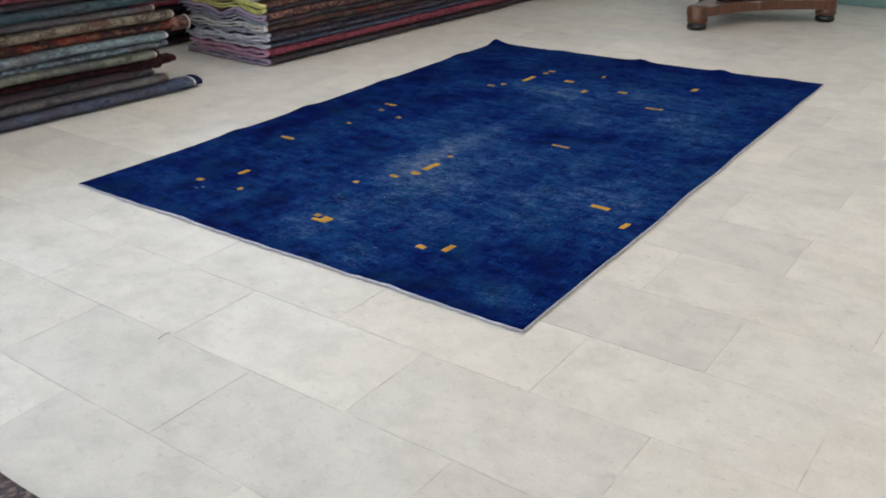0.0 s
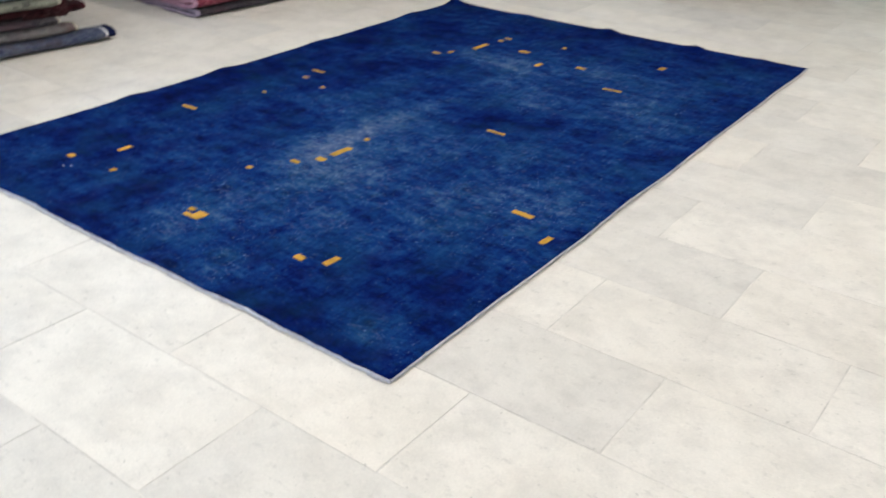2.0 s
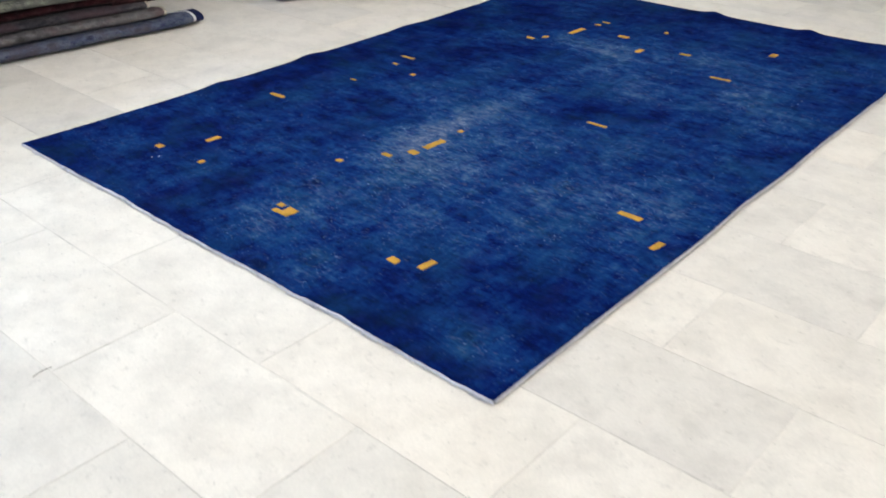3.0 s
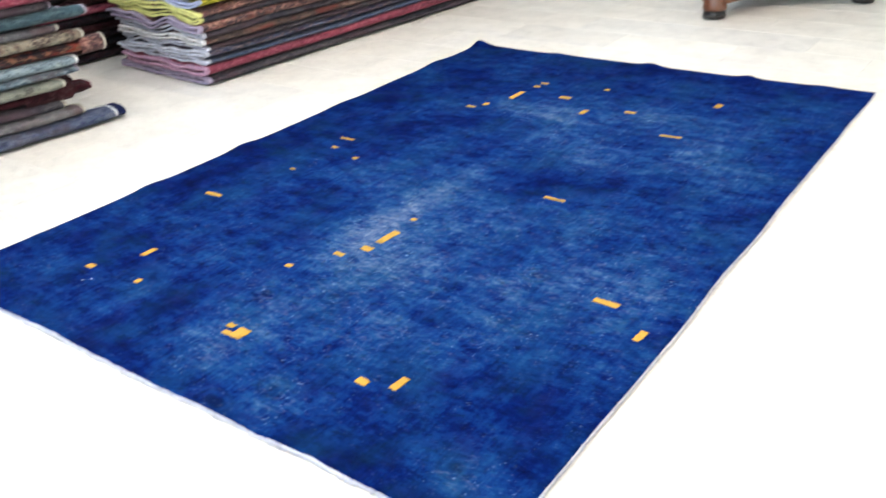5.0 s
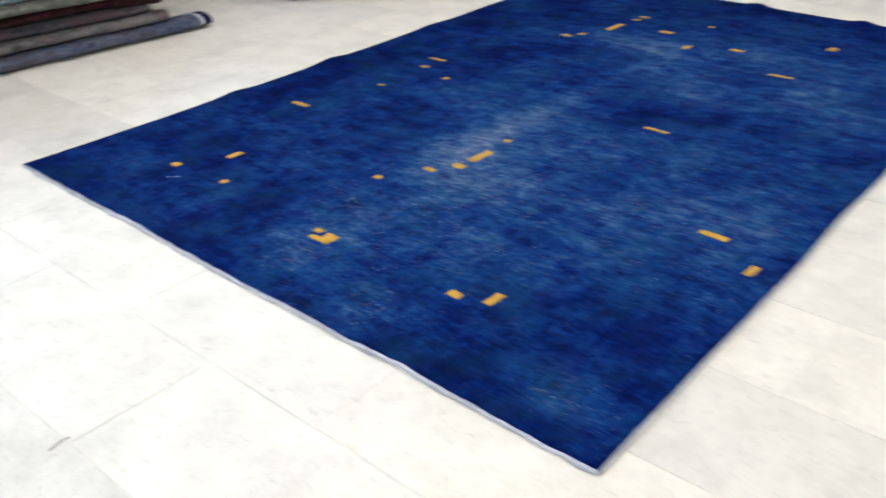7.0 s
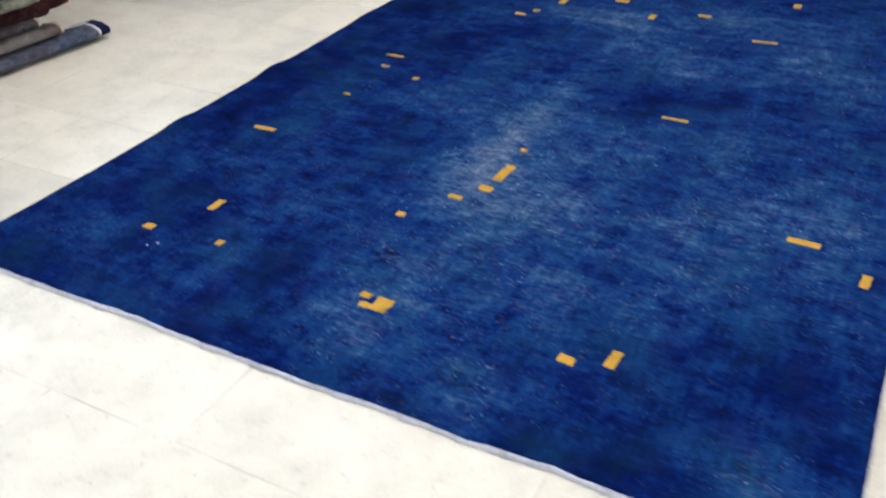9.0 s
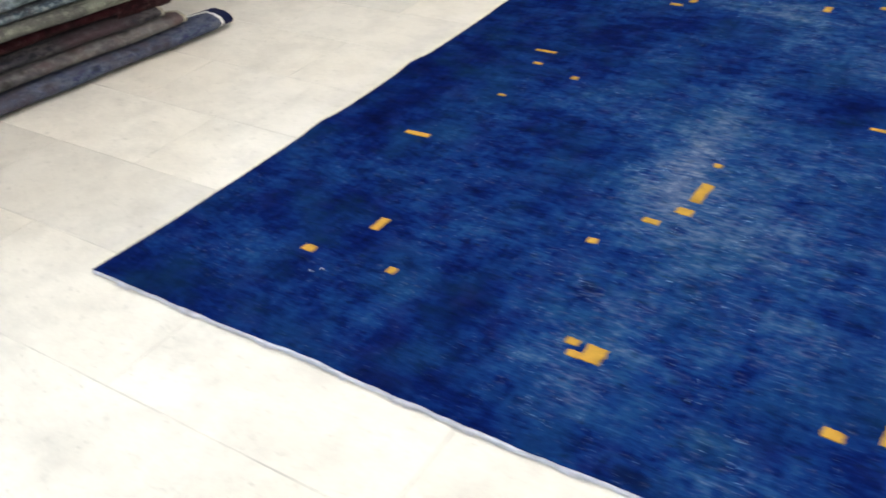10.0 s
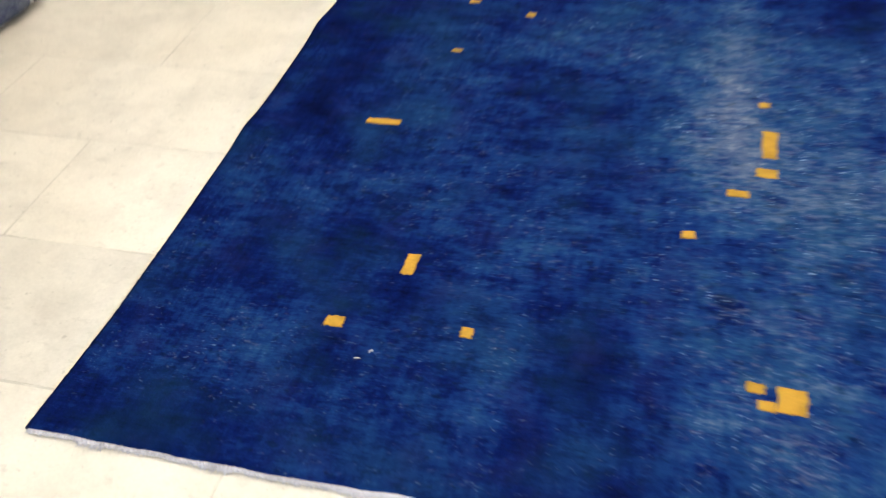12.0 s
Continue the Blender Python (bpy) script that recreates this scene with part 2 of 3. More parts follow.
ALUMINIUM = plain("window_aluminium", (0.55, 0.56, 0.57), 0.4, 0.9)
PANEL_GLOW = glowing("lamp_diffuser", (1.0, 0.925, 0.85), 12.0)


# ---- mesh helpers ----
def to_mesh(name, verts, faces, mat, smooth=False):
    me = bpy.data.meshes.new(name)
    me.from_pydata(verts, [], faces)
    me.update()
    for mt in (mat if isinstance(mat, (list, tuple)) else (mat,)):
        me.materials.append(mt)
    if smooth:
        me.polygons.foreach_set("use_smooth", [True] * len(me.polygons))
    return me


def thing(name, mesh, label, category, kind="", group="", m=None):
    ob = tagged(new(name, mesh), label, category, group, kind)
    if m is not None:
        ob.matrix_world = m
    return ob


def piece(name, mesh, parent, label="", m=None):
    ob = new(name, mesh)
    ob.parent = parent
    if m is not None:
        ob.matrix_basis = m
    if label:
        tagged(ob, label)
    return ob


def box_mesh(name, size, mat, edge=0.0, segments=2):
    bm = bmesh.new()
    bmesh.ops.create_cube(bm, size=1)
    bmesh.ops.scale(bm, vec=size, verts=bm.verts)
    if edge:
        bmesh.ops.bevel(bm, geom=bm.edges[:], offset=edge, segments=segments, affect="EDGES", profile=0.6)
    me = bpy.data.meshes.new(name)
    bm.to_mesh(me)
    bm.free()
    me.materials.append(mat)
    return me


def lathe(name, profile, mat, steps=40):
    verts, faces = [], []
    for r, z in profile:
        for i in range(steps):
            a = 2 * math.pi * i / steps
            verts.append((r * math.cos(a), r * math.sin(a), z))
    for j in range(len(profile) - 1):
        for i in range(steps):
            k = (i + 1) % steps
            faces.append((j * steps + i, j * steps + k, (j + 1) * steps + k, (j + 1) * steps + i))
    faces.append(tuple(range(steps))[::-1])
    faces.append(tuple(range((len(profile) - 1) * steps, len(profile) * steps)))
    return to_mesh(name, verts, faces, mat, True)


def wobble(x, y, z=0.0):
    return noise.noise(Vector((x, y, z)))


# ---- structure: walls with openings, ceiling ----
def wall(name, length, openings, m, mat, label):
    """A wall 0.2 thick along local x, inner face at y = 0, with openings (from, to)."""
    bm = bmesh.new()

    def block(x0, x1, z0, z1):
        if x1 - x0 < 0.01 or z1 - z0 < 0.01:
            return
        r = bmesh.ops.create_cube(bm, size=1)
        bmesh.ops.scale(bm, vec=(x1 - x0, 0.2, z1 - z0), verts=r["verts"])
        bmesh.ops.translate(bm, vec=((x0 + x1) / 2, 0.1, (z0 + z1) / 2), verts=r["verts"])

    at = 0.0
    for a, b in openings:
        block(at, a, 0, ROOM_Z)
        block(a, b, 0, SILL)
        block(a, b, HEAD, ROOM_Z)
        at = b
    block(at, length, 0, ROOM_Z)
    me = bpy.data.meshes.new(name)
    bm.to_mesh(me)
    bm.free()
    me.materials.append(mat)
    return thing(name, me, label, "wall", "structure", m=m)


WX, WY = ROOM_X1 - ROOM_X0, ROOM_Y1 - ROOM_Y0
wall("wall_west", WY, [(a - ROOM_Y0, b - ROOM_Y0) for a, b in WINDOWS_WEST], pose(ROOM_X0, ROOM_Y0, 0, 0, 0, 90), PLASTER, "white plastered wall with windows above the rug stacks")
wall("wall_north", WX, [], pose(ROOM_X0, ROOM_Y1, 0), PLASTER, "cream plastered wall above a teal dado")
wall("wall_south", WX, [(ROOM_X1 - b, ROOM_X1 - a) for a, b in WINDOWS_SOUTH[::-1]], pose(ROOM_X1, ROOM_Y0, 0, 0, 0, 180), PLASTER, "white plastered wall with large shop windows")
wall("wall_east", WY, [], pose(ROOM_X1, ROOM_Y1, 0, 0, 0, -90), PLASTER, "plain white plastered showroom wall")
thing("ceiling", box_mesh("ceiling", (WX + 0.4, WY + 0.4, 0.15), CEILING_PAINT), "plain white painted showroom ceiling", "ceiling", "structure",
      m=pose((ROOM_X0 + ROOM_X1) / 2, (ROOM_Y0 + ROOM_Y1) / 2, ROOM_Z + 0.075))


def shop_window(name, width, m):
    h = HEAD - SILL
    ob = thing(name, None, "large aluminium-framed shop window letting in daylight", "window", "structure", m=m)
    for x in (0.03, width - 0.03):
        piece("window_frame", box_mesh("window_frame", (0.06, 0.08, h), ALUMINIUM, 0.004), ob, m=pose(x, 0.1, h / 2))
    for z in (0.03, h - 0.03):
        piece("window_frame", box_mesh("window_frame", (width - 0.124, 0.08, 0.06), ALUMINIUM, 0.004), ob, m=pose(width / 2, 0.1, z))
    piece("mullion", box_mesh("mullion", (0.05, 0.07, h - 0.124), ALUMINIUM, 0.004), ob, m=pose(width / 2, 0.1, h / 2))
    return ob


for i, (a, b) in enumerate(WINDOWS_SOUTH):
    shop_window("window_%d" % (i + 1), b - a, pose(b, ROOM_Y0, SILL, 0, 0, 180))
for i, (a, b) in enumerate(WINDOWS_WEST):
    shop_window("window_%d" % (i + 4), b - a, pose(ROOM_X0, a, SILL, 0, 0, 90))

# ceiling lamps
lamp_frame = box_mesh("lamp_frame", (1.24, 0.34, 0.05), ALUMINIUM, 0.006)
lamp_face = box_mesh("diffuser", (1.18, 0.28, 0.012), PANEL_GLOW, 0.003)
for x, y in ((-2.5, 0.0), (-0.4, 0.0), (1.7, 0.0), (-2.5, 2.2), (-0.4, 2.2), (1.7, 2.2), (2.5, 4.4)):
    ob = thing("ceiling_light", lamp_frame, "flat white ceiling light panel, switched on", "ceiling light", group="ceiling lights", m=pose(x, y, ROOM_Z - 0.025))
    piece("diffuser", lamp_face, ob, "glowing white diffuser", pose(0, 0, -0.028))


# ---- the overdyed blue rug ----
RUG_W, RUG_L, RUG_T = 2.0, 2.955, 0.010


def rug_surface(u, v):
    """The rug's surface over 0..1 across (left to right) and 0..1 along."""
    x, y = -RUG_W * (1 - u), RUG_L * v
    x += -0.028 * v * (0.4 + 0.6 * u) if u > 0 else -0.012 * v
    edge_l, edge_r, edge_n, edge_f = u, 1 - u, v, 1 - v
    x -= 0.013 * max(0, 1 - v * 12) * max(0, 1 - u * 5)
    x += 0.006 * wobble(7 * v, 3.1) * max(0, 1 - edge_l * 9) + 0.007 * wobble(9 * v, 8.2) * max(0, 1 - edge_r * 9)
    y += 0.008 * wobble(9 * u, 5.7) * max(0, 1 - edge_n * 9) + 0.0035 * wobble(47 * u, 2.2) * max(0, 1 - edge_n * 40) + 0.012 * wobble(8 * u, 1.3) * max(0, 1 - edge_f * 9)
    z = RUG_T + 0.0012 * wobble(x * 3, y * 3, 2.0)
    for at, h, w in ((0.10, 0.002, 0.045), (0.265, 0.007, 0.02), (0.42, 0.009, 0.022), (0.62, 0.006, 0.03), (0.86, 0.009, 0.03)):
        z += h * math.exp(-((v - at) / w) ** 2) * math.exp(-(u / 0.035) ** 2)
    for at, h, w in ((0.5, 0.012, 0.022), (0.735, 0.011, 0.02), (0.9, 0.005, 0.03), (0.25, 0.005, 0.03)):
        z += h * math.exp(-((u - at) / w) ** 2) * math.exp(-((1 - v) / 0.02) ** 2)
    for at, h, w in ((0.5, 0.004, 0.02), (0.77, 0.004, 0.03), (0.3, 0.004, 0.04)):
        z += h * math.exp(-((u - at) / w) ** 2) * math.exp(-(v / 0.02) ** 2)
    z += 0.022 * math.exp(-(u / 0.03) ** 2 - ((1 - v) / 0.02) ** 2)
    return x, y, z


# worn places, some mid-rug strengthened to paint in pile sheen: across, along (metres), half widths, strength
WORN = ((-0.82, 0.95, 0.36, 0.32, 0.27), (-0.99, 0.60, 0.16, 0.5, 0.165), (-1.05, 0.98, 0.085, 0.26, 0.2), (-0.94, 0.13, 0.13, 0.12, 0.19),
        (-0.68, 0.11, 0.12, 0.07, 0.24), (-0.17, 0.11, 0.10, 0.06, 0.26), (-0.47, 1.25, 0.07, 0.45, 0.09), (-1.05, 2.15, 0.30, 0.22, 0.2),
        (-0.98, 2.09, 0.34, 0.022, 0.13), (-1.00, 1.75, 0.07, 0.5, 0.16), (-0.75, 0.42, 0.22, 0.20, 0.14), (-0.35, 0.75, 0.25, 0.30, 0.13),
        (-1.38, 0.30, 0.07, 0.35, 0.16), (-1.25, 1.25, 0.25, 0.22, 0.14), (-0.20, 1.10, 0.18, 0.35, 0.12), (-0.75, 1.75, 0.35, 0.25, 0.14),
        (-1.03, 0.95, 0.04, 0.32, 0.09), (-0.93, 0.45, 0.04, 0.3, 0.08), (-0.46, 1.2, 0.035, 0.4, 0.06), (-1.38, 0.25, 0.04, 0.25, 0.06), (-0.88, 2.0, 0.04, 0.35, 0.06),
        (-0.12, 1.1, 0.16, 0.7, 0.05), (-0.55, 2.30, 0.35, 0.25, 0.15), (-1.35, 2.15, 0.16, 0.12, 0.2), (-1.80, 0.20, 0.12, 0.15, 0.12), (-0.25, 1.9, 0.22, 0.45, 0.13))
DARK = ((-1.93, 1.6, 0.14, 1.0, -0.06), (-0.05, 2.2, 0.12, 0.8, -0.02), (-1.0, 2.87, 1.0, 0.16, -0.07), (-0.30, 0.03, 0.5, 0.06, -0.12), (-1.7, 0.06, 0.3, 0.08, -0.12),
        (-1.55, 0.22, 0.2, 0.10, -0.10), (-1.55, 1.9, 0.25, 0.5, -0.06), (-0.75, 1.45, 0.14, 0.14, -0.12), (-0.58, 0.90, 0.06, 0.3, -0.08), (-1.2, 0.04, 0.2, 0.06, -0.08))


def wear_at(x, y):
    w = 0.25
    for cx, cy, sx, sy, s in WORN + DARK:
        w += s * math.exp(-((x - cx) / sx) ** 2 - ((y - cy) / sy) ** 2)
    w += 0.19 * wobble(x * 3.5, y * 3.5, 4.0) + 0.12 * wobble(x * 10, y * 13, 9.0)
    return min(max(w, 0.0), 1.0)


def blue_rug():
    nu, nv = 130, 190
    verts, faces, wear = [], [], []
    for j in range(nv + 1):
        for i in range(nu + 1):
            p = rug_surface(i / nu, j / nv)
            verts.append(p)
            wear.append(wear_at(p[0], p[1]))
    for j in range(nv):
        for i in range(nu):
            a = j * (nu + 1) + i
            faces.append((a, a + 1, a + nu + 2, a + nu + 1))
    rim = [i for i in range(nu + 1)] + [j * (nu + 1) + nu for j in range(1, nv + 1)] + [nv * (nu + 1) + i for i in range(nu - 1, -1, -1)] + [j * (nu + 1) for j in range(nv - 1, 0, -1)]
    base = len(verts)
    for k in rim:
        x, y, z = verts[k]
        verts.append((x, y, max(z - 0.009, 0.001)))
        wear.append(wear[k])
    n = len(rim)
    for k in range(n):
        faces.append((rim[k], base + k, base + (k + 1) % n, rim[(k + 1) % n]))
    me = to_mesh("rug", verts, faces, BLUE_PILE, True)
    me.attributes.new("wear", "FLOAT", "POINT").data.foreach_set("value", wear)
    return thing("rug", me, "large blue overdyed vintage rug with mustard patches, lying on the tiles", "rug")


rug = blue_rug()


def cord(name, path, radius, mat, sides=7, rough=0.25, seed=0.0):
    """An uneven tube along a path."""
    verts, faces = [], []
    n = len(path)
    for k, p in enumerate(path):
        p = Vector(p)
        t = (Vector(path[min(k + 1, n - 1)]) - Vector(path[max(k - 1, 0)])).normalized()
        side = t.cross(Vector((0, 0, 1))).normalized()
        for s in range(sides):
            a = 2 * math.pi * s / sides
            r = radius * (1 + rough * wobble(k * 0.9, s * 0.7, seed))
            q = p + side * (r * math.cos(a)) + Vector((0, 0, r * 0.75 * math.sin(a)))
            verts.append((q.x, q.y, max(q.z, 0.0008)))
    for k in range(n - 1):
        for s in range(sides):
            e = (s + 1) % sides
            faces.append((k * sides + s, k * sides + e, (k + 1) * sides + e, (k + 1) * sides + s))
    faces.append(tuple(range(sides)))
    faces.append(tuple(range((n - 1) * sides, n * sides))[::-1])
    return to_mesh(name, verts, faces, mat, True)


def edge_path(along, fixed, n, drop, out):
    pts = []
    for k in range(n + 1):
        s = k / n
        x, y, z = rug_surface(s, fixed) if along == "u" else rug_surface(fixed, s)
        pts.append((x + out[0], y + out[1], max(z - drop, 0.004)))
    return pts


piece("binding", cord("binding", edge_path("v", 1.0, 420, 0.0045, (0.0, 0)), 0.0052, BINDING, rough=0.5), rug, "grey-blue overcast side binding")
piece("binding", cord("binding", edge_path("v", 0.0, 420, 0.005, (-0.002, 0)), 0.005, BLUE_PILE), rug, "dark blue overcast side binding")
piece("end_binding", cord("end_binding", edge_path("u", 0.0, 520, 0.0058, (0, -0.0005)), 0.0046, FRINGE, rough=0.6, seed=4.0), rug, "pale frayed end binding")
piece("end_binding", cord("end_binding", edge_path("u", 1.0, 300, 0.006, (0, 0.002)), 0.005, BLUE_PILE, seed=7.0), rug)


def fringe():
    """Frayed wool tufts along the near end."""
    rnd = random.Random(5)
    verts, faces = [], []
    for k in range(3600):
        u = rnd.random()
        x, y, z = rug_surface(u, 0.0)
        a = rnd.uniform(-0.7, 0.7)
        length = rnd.uniform(0.003, 0.010) * (1.2 if wobble(u * 31, 2.0) > 0.12 else 0.55)
        w, h = rnd.uniform(0.001, 0.0026), rnd.uniform(0.002, 0.0068)
        d = Vector((math.sin(a), -math.cos(a), 0))
        s = Vector((d.y, -d.x, 0))
        p = Vector((x, y - rnd.uniform(0.0, 0.004), h))
        q = p + d * length + Vector((0, 0, rnd.uniform(-0.004, 0.003)))
        q.z = max(q.z, 0.001)
        b = len(verts)
        for c in (p - s * w, p + s * w, p + Vector((0, 0, w * 1.6)), q):
            verts.append(tuple(c))
        faces += [(b, b + 1, b + 3), (b + 1, b + 2, b + 3), (b + 2, b, b + 3)]
    return to_mesh("fringe", verts, faces, FRINGE)


piece("fringe", fringe(), rug, "short pale frayed fringe")

# mustard patches: across, along, width, length, turn in degrees
PATCHES = ((-1.729, 0.849, 0.082, 0.021, 2), (-1.643, 0.288, 0.034, 0.027, 0), (-1.559, 0.438, 0.024, 0.062, -3), (-1.432, 0.302, 0.021, 0.025, 0),
           (-1.110, 0.597, 0.026, 0.022, 0), (-1.028, 0.726, 0.041, 0.024, 0), (-0.977, 0.796, 0.042, 0.032, -4), (-0.969, 0.889, 0.031, 0.108, -2),
           (-0.976, 1.029, 0.026, 0.022, 0), (-1.005, 0.276, 0.029, 0.022, -3), (-0.956, 0.260, 0.046, 0.056, -3), (-0.990, 0.245, 0.026, 0.021, -2),
           (-1.645, 1.160, 0.029, 0.020, 0), (-1.507, 1.354, 0.028, 0.038, 0), (-0.462, 0.303, 0.024, 0.064, -4), (-0.543, 0.264, 0.038, 0.028, -6),
           (-0.217, 0.870, 0.083, 0.026, -3), (-0.075, 0.768, 0.023, 0.06, -4), (-0.661, 1.381, 0.088, 0.026, -2), (-0.560, 2.095, 0.096, 0.030, 5),
           (-1.675, 1.501, 0.077, 0.026, 0), (-1.655, 1.406, 0.036, 0.026, 0), (-0.815, 2.284, 0.054, 0.040, 0), (-0.988, 2.208, 0.032, 0.080, 0),
           (-1.150, 2.343, 0.058, 0.052, 0), (-1.360, 2.285, 0.034, 0.170, 0), (-1.415, 2.118, 0.028, 0.056, 0), (-1.456, 2.062, 0.046, 0.032, 0),
           (-1.340, 2.430, 0.040, 0.030, 0), (-1.333, 2.485, 0.042, 0.030, 0), (-1.036, 2.520, 0.024, 0.034, 0), (-0.530, 2.517, 0.036, 0.070, 0))


def patch_mesh(w, h, seed):
    """A re-knotted repair with ragged stepped sides, a little proud of the worn pile."""
    rnd = random.Random(seed)
    n = 7
    ring = []
    for k in range(n):
        ring.append((-w / 2 + w * k / n, -h / 2 + rnd.uniform(-1, 1) * 0.0017))
    for k in range(n):
        ring.append((w / 2 + rnd.uniform(-1, 1) * 0.0017, -h / 2 + h * k / n))
    for k in range(n):
        ring.append((w / 2 - w * k / n, h / 2 + rnd.uniform(-1, 1) * 0.0017))
    for k in range(n):
        ring.append((-w / 2 + rnd.uniform(-1, 1) * 0.0017, h / 2 - h * k / n))
    m = len(ring)
    verts = [(x, y, -0.002) for x, y in ring] + [(x, y, 0.0012) for x, y in ring] + [(x * 0.9, y * 0.9, 0.002) for x, y in ring] + [(0, 0, 0.0022)]
    faces = []
    for k in range(m):
        e = (k + 1) % m
        faces += [(k, e, m + e, m + k), (m + k, m + e, 2 * m + e, 2 * m + k), (2 * m + k, 2 * m + e, 3 * m)]
    return to_mesh("patch", verts, faces, MUSTARD, False)


for i, (x, y, w, h, turn) in enumerate(PATCHES):
    w, h = w * (0.87 if w > 0.04 or y < 1 else 0.74), h * (0.82 if y < 1.1 else 0.5 if h < 0.06 else 0.62)
    z = rug_surface(1 + x / RUG_W, y / RUG_L)[2]
    piece("patch", patch_mesh(w, h, i), rug, "mustard yellow re-woven patch", pose(x, y, z, 0, 0, turn))


# ---- stacks of folded rugs ----
def folded_profile(depth, height, seed, lip=0.88):
    """Centre line of a rug folded twice: an outer fold round an inner one, fold edges at x = 0, back to -depth."""
    q, mid = height / 8, height / 2
    back = -depth + 0.03 * math.sin(seed * 2.1)
    n, pts = 20, []

    def run(x0, x1, z):
        pts.extend((x0 + (x1 - x0) * k / n, z) for k in range(n + 1))

    def turn(x, r, reach):
        pts.extend((x + reach * math.cos(-math.pi / 2 + math.pi * k / 8), mid + r * math.sin(-math.pi / 2 + math.pi * k / 8)) for k in range(1, 8))

    wide, tight = height * 0.62, height * 0.2
    run(back, -wide, q)
    turn(-wide, 3 * q * lip, wide)
    run(-wide, back - 0.02, 7 * q)
    pts.append((back - 0.02 - q, 6 * q))
    run(back - 0.02, -wide, 5 * q)
    inner = pts[-1][0]
    pts.extend((inner + tight * math.sin(math.pi * k / 6), mid + q * math.cos(math.pi * k / 6)) for k in range(1, 6))
    run(inner, back + 0.04, 3 * q)
    return pts, height / 4 * 0.84


def halved_profile(depth, height, seed):
    """Centre line of a thick rug folded once, with an open loop at the fold."""
    q, mid, n, pts = height / 4, height / 2, 34, []
    back, wide = -depth + 0.05 * math.sin(seed * 2.1), height * 0.55
    pts.extend((back + (-wide - back) * k / n, q) for k in range(n + 1))
    pts.extend((-wide + wide * 0.9 * math.cos(-math.pi / 2 + math.pi * k / 10), mid + q * math.sin(-math.pi / 2 + math.pi * k / 10)) for k in range(1, 10))
    pts.extend((-wide + (back + 0.05 * math.sin(seed * 3.7) + wide) * k / n, 3 * q) for k in range(n + 1))
    return pts, height / 2 * 0.74


def folded_ribbon(name, depth, height, y0, y1, step, seed, mat, wave, pinch=1.0, tip=None, shear=0.0):
    """A folded rug between y0 and y1; wave: ripples towards the ends."""
    prof, th = folded_profile(depth, height, seed, 0.84) if tip is not None else halved_profile(depth, height, seed)
    th *= pinch
    n = len(prof)
    slices = max(2, int(abs(y1 - y0) / step))
    stations = [y0 + (y1 - y0) * s / slices for s in range(slices + 1)]
    if tip is not None and slices > 8:
        stations += [tip + k * (0.007 if tip == y0 else -0.007) for k in range(1, 6)]
        stations.sort()
    slices = len(stations) - 1
    verts, faces = [], []
    for y in stations:
        near = 0.0 if tip is None else max(0.0, 1 - max(0.0, tip - y) / 0.035)
        shrink = math.sqrt(max(0.0, 1 - 0.3 * near * near))
        push = 0.014 * wobble(y * 1.7, seed * 3.3) + 0.007 * wobble(y * 7, seed * 1.7)
        left, right = [], []
        for k in range(n):
            x, z = prof[k]
            x0, z0 = prof[max(k - 1, 0)]
            x1, z1 = prof[min(k + 1, n - 1)]
            d = math.hypot(x1 - x0, z1 - z0) or 1.0
            nx, nz = -(z1 - z0) / d, (x1 - x0) / d
            rip = wave(x, y) + 0.006 * wobble(x * 13, y * 3.4, seed)
            if tip is None:
                rip += 0.2 * height * wobble(x * 9, z / height * 2.0, seed)
            fuzz = 1 + 0.2 * wobble(k * 0.8, y * 16, seed)
            px, pz = x + push - 0.006 * near * near, height / 2 + (z - height / 2) * shrink + rip
            bend = max(0.0, -x - 0.09) * 6 if shear >= 0.4 else max(0.0, -x - 0.05) * 1.6
            back_y = y - min(shear, bend) * (max(0.0, 1 - max(0.0, tip - y) / 0.6) if shear else 0.0)
            left.append((px + nx * th / 2 * fuzz, back_y, pz + nz * th / 2 * fuzz * shrink))
            right.append((px - nx * th / 2 * fuzz, back_y, pz - nz * th / 2 * fuzz * shrink))
        verts += left + right[::-1]
    m = 2 * n
    for s in range(slices):
        for k in range(m):
            e = (k + 1) % m
            faces.append((s * m + k, (s + 1) * m + k, (s + 1) * m + e, s * m + e))
    for s, flip in ((0, False), (slices, True)):
        for k in range(n - 1):
            f = (s * m + k, s * m + k + 1, s * m + m - 2 - k, s * m + m - 1 - k)
            faces.append(f[::-1] if flip else f)
    return to_mesh(name, verts, faces, mat, True)


def c(r, g, b):
    """Linear colour from 0..255 display values."""
    return tuple(k * (v / 255) ** 2.2 for k, v in zip((0.60, 0.645, 0.68), (r, g, b)))


def e(r, g, b):
    return tuple((v / 255) ** 2.2 for v in (r, g, b))


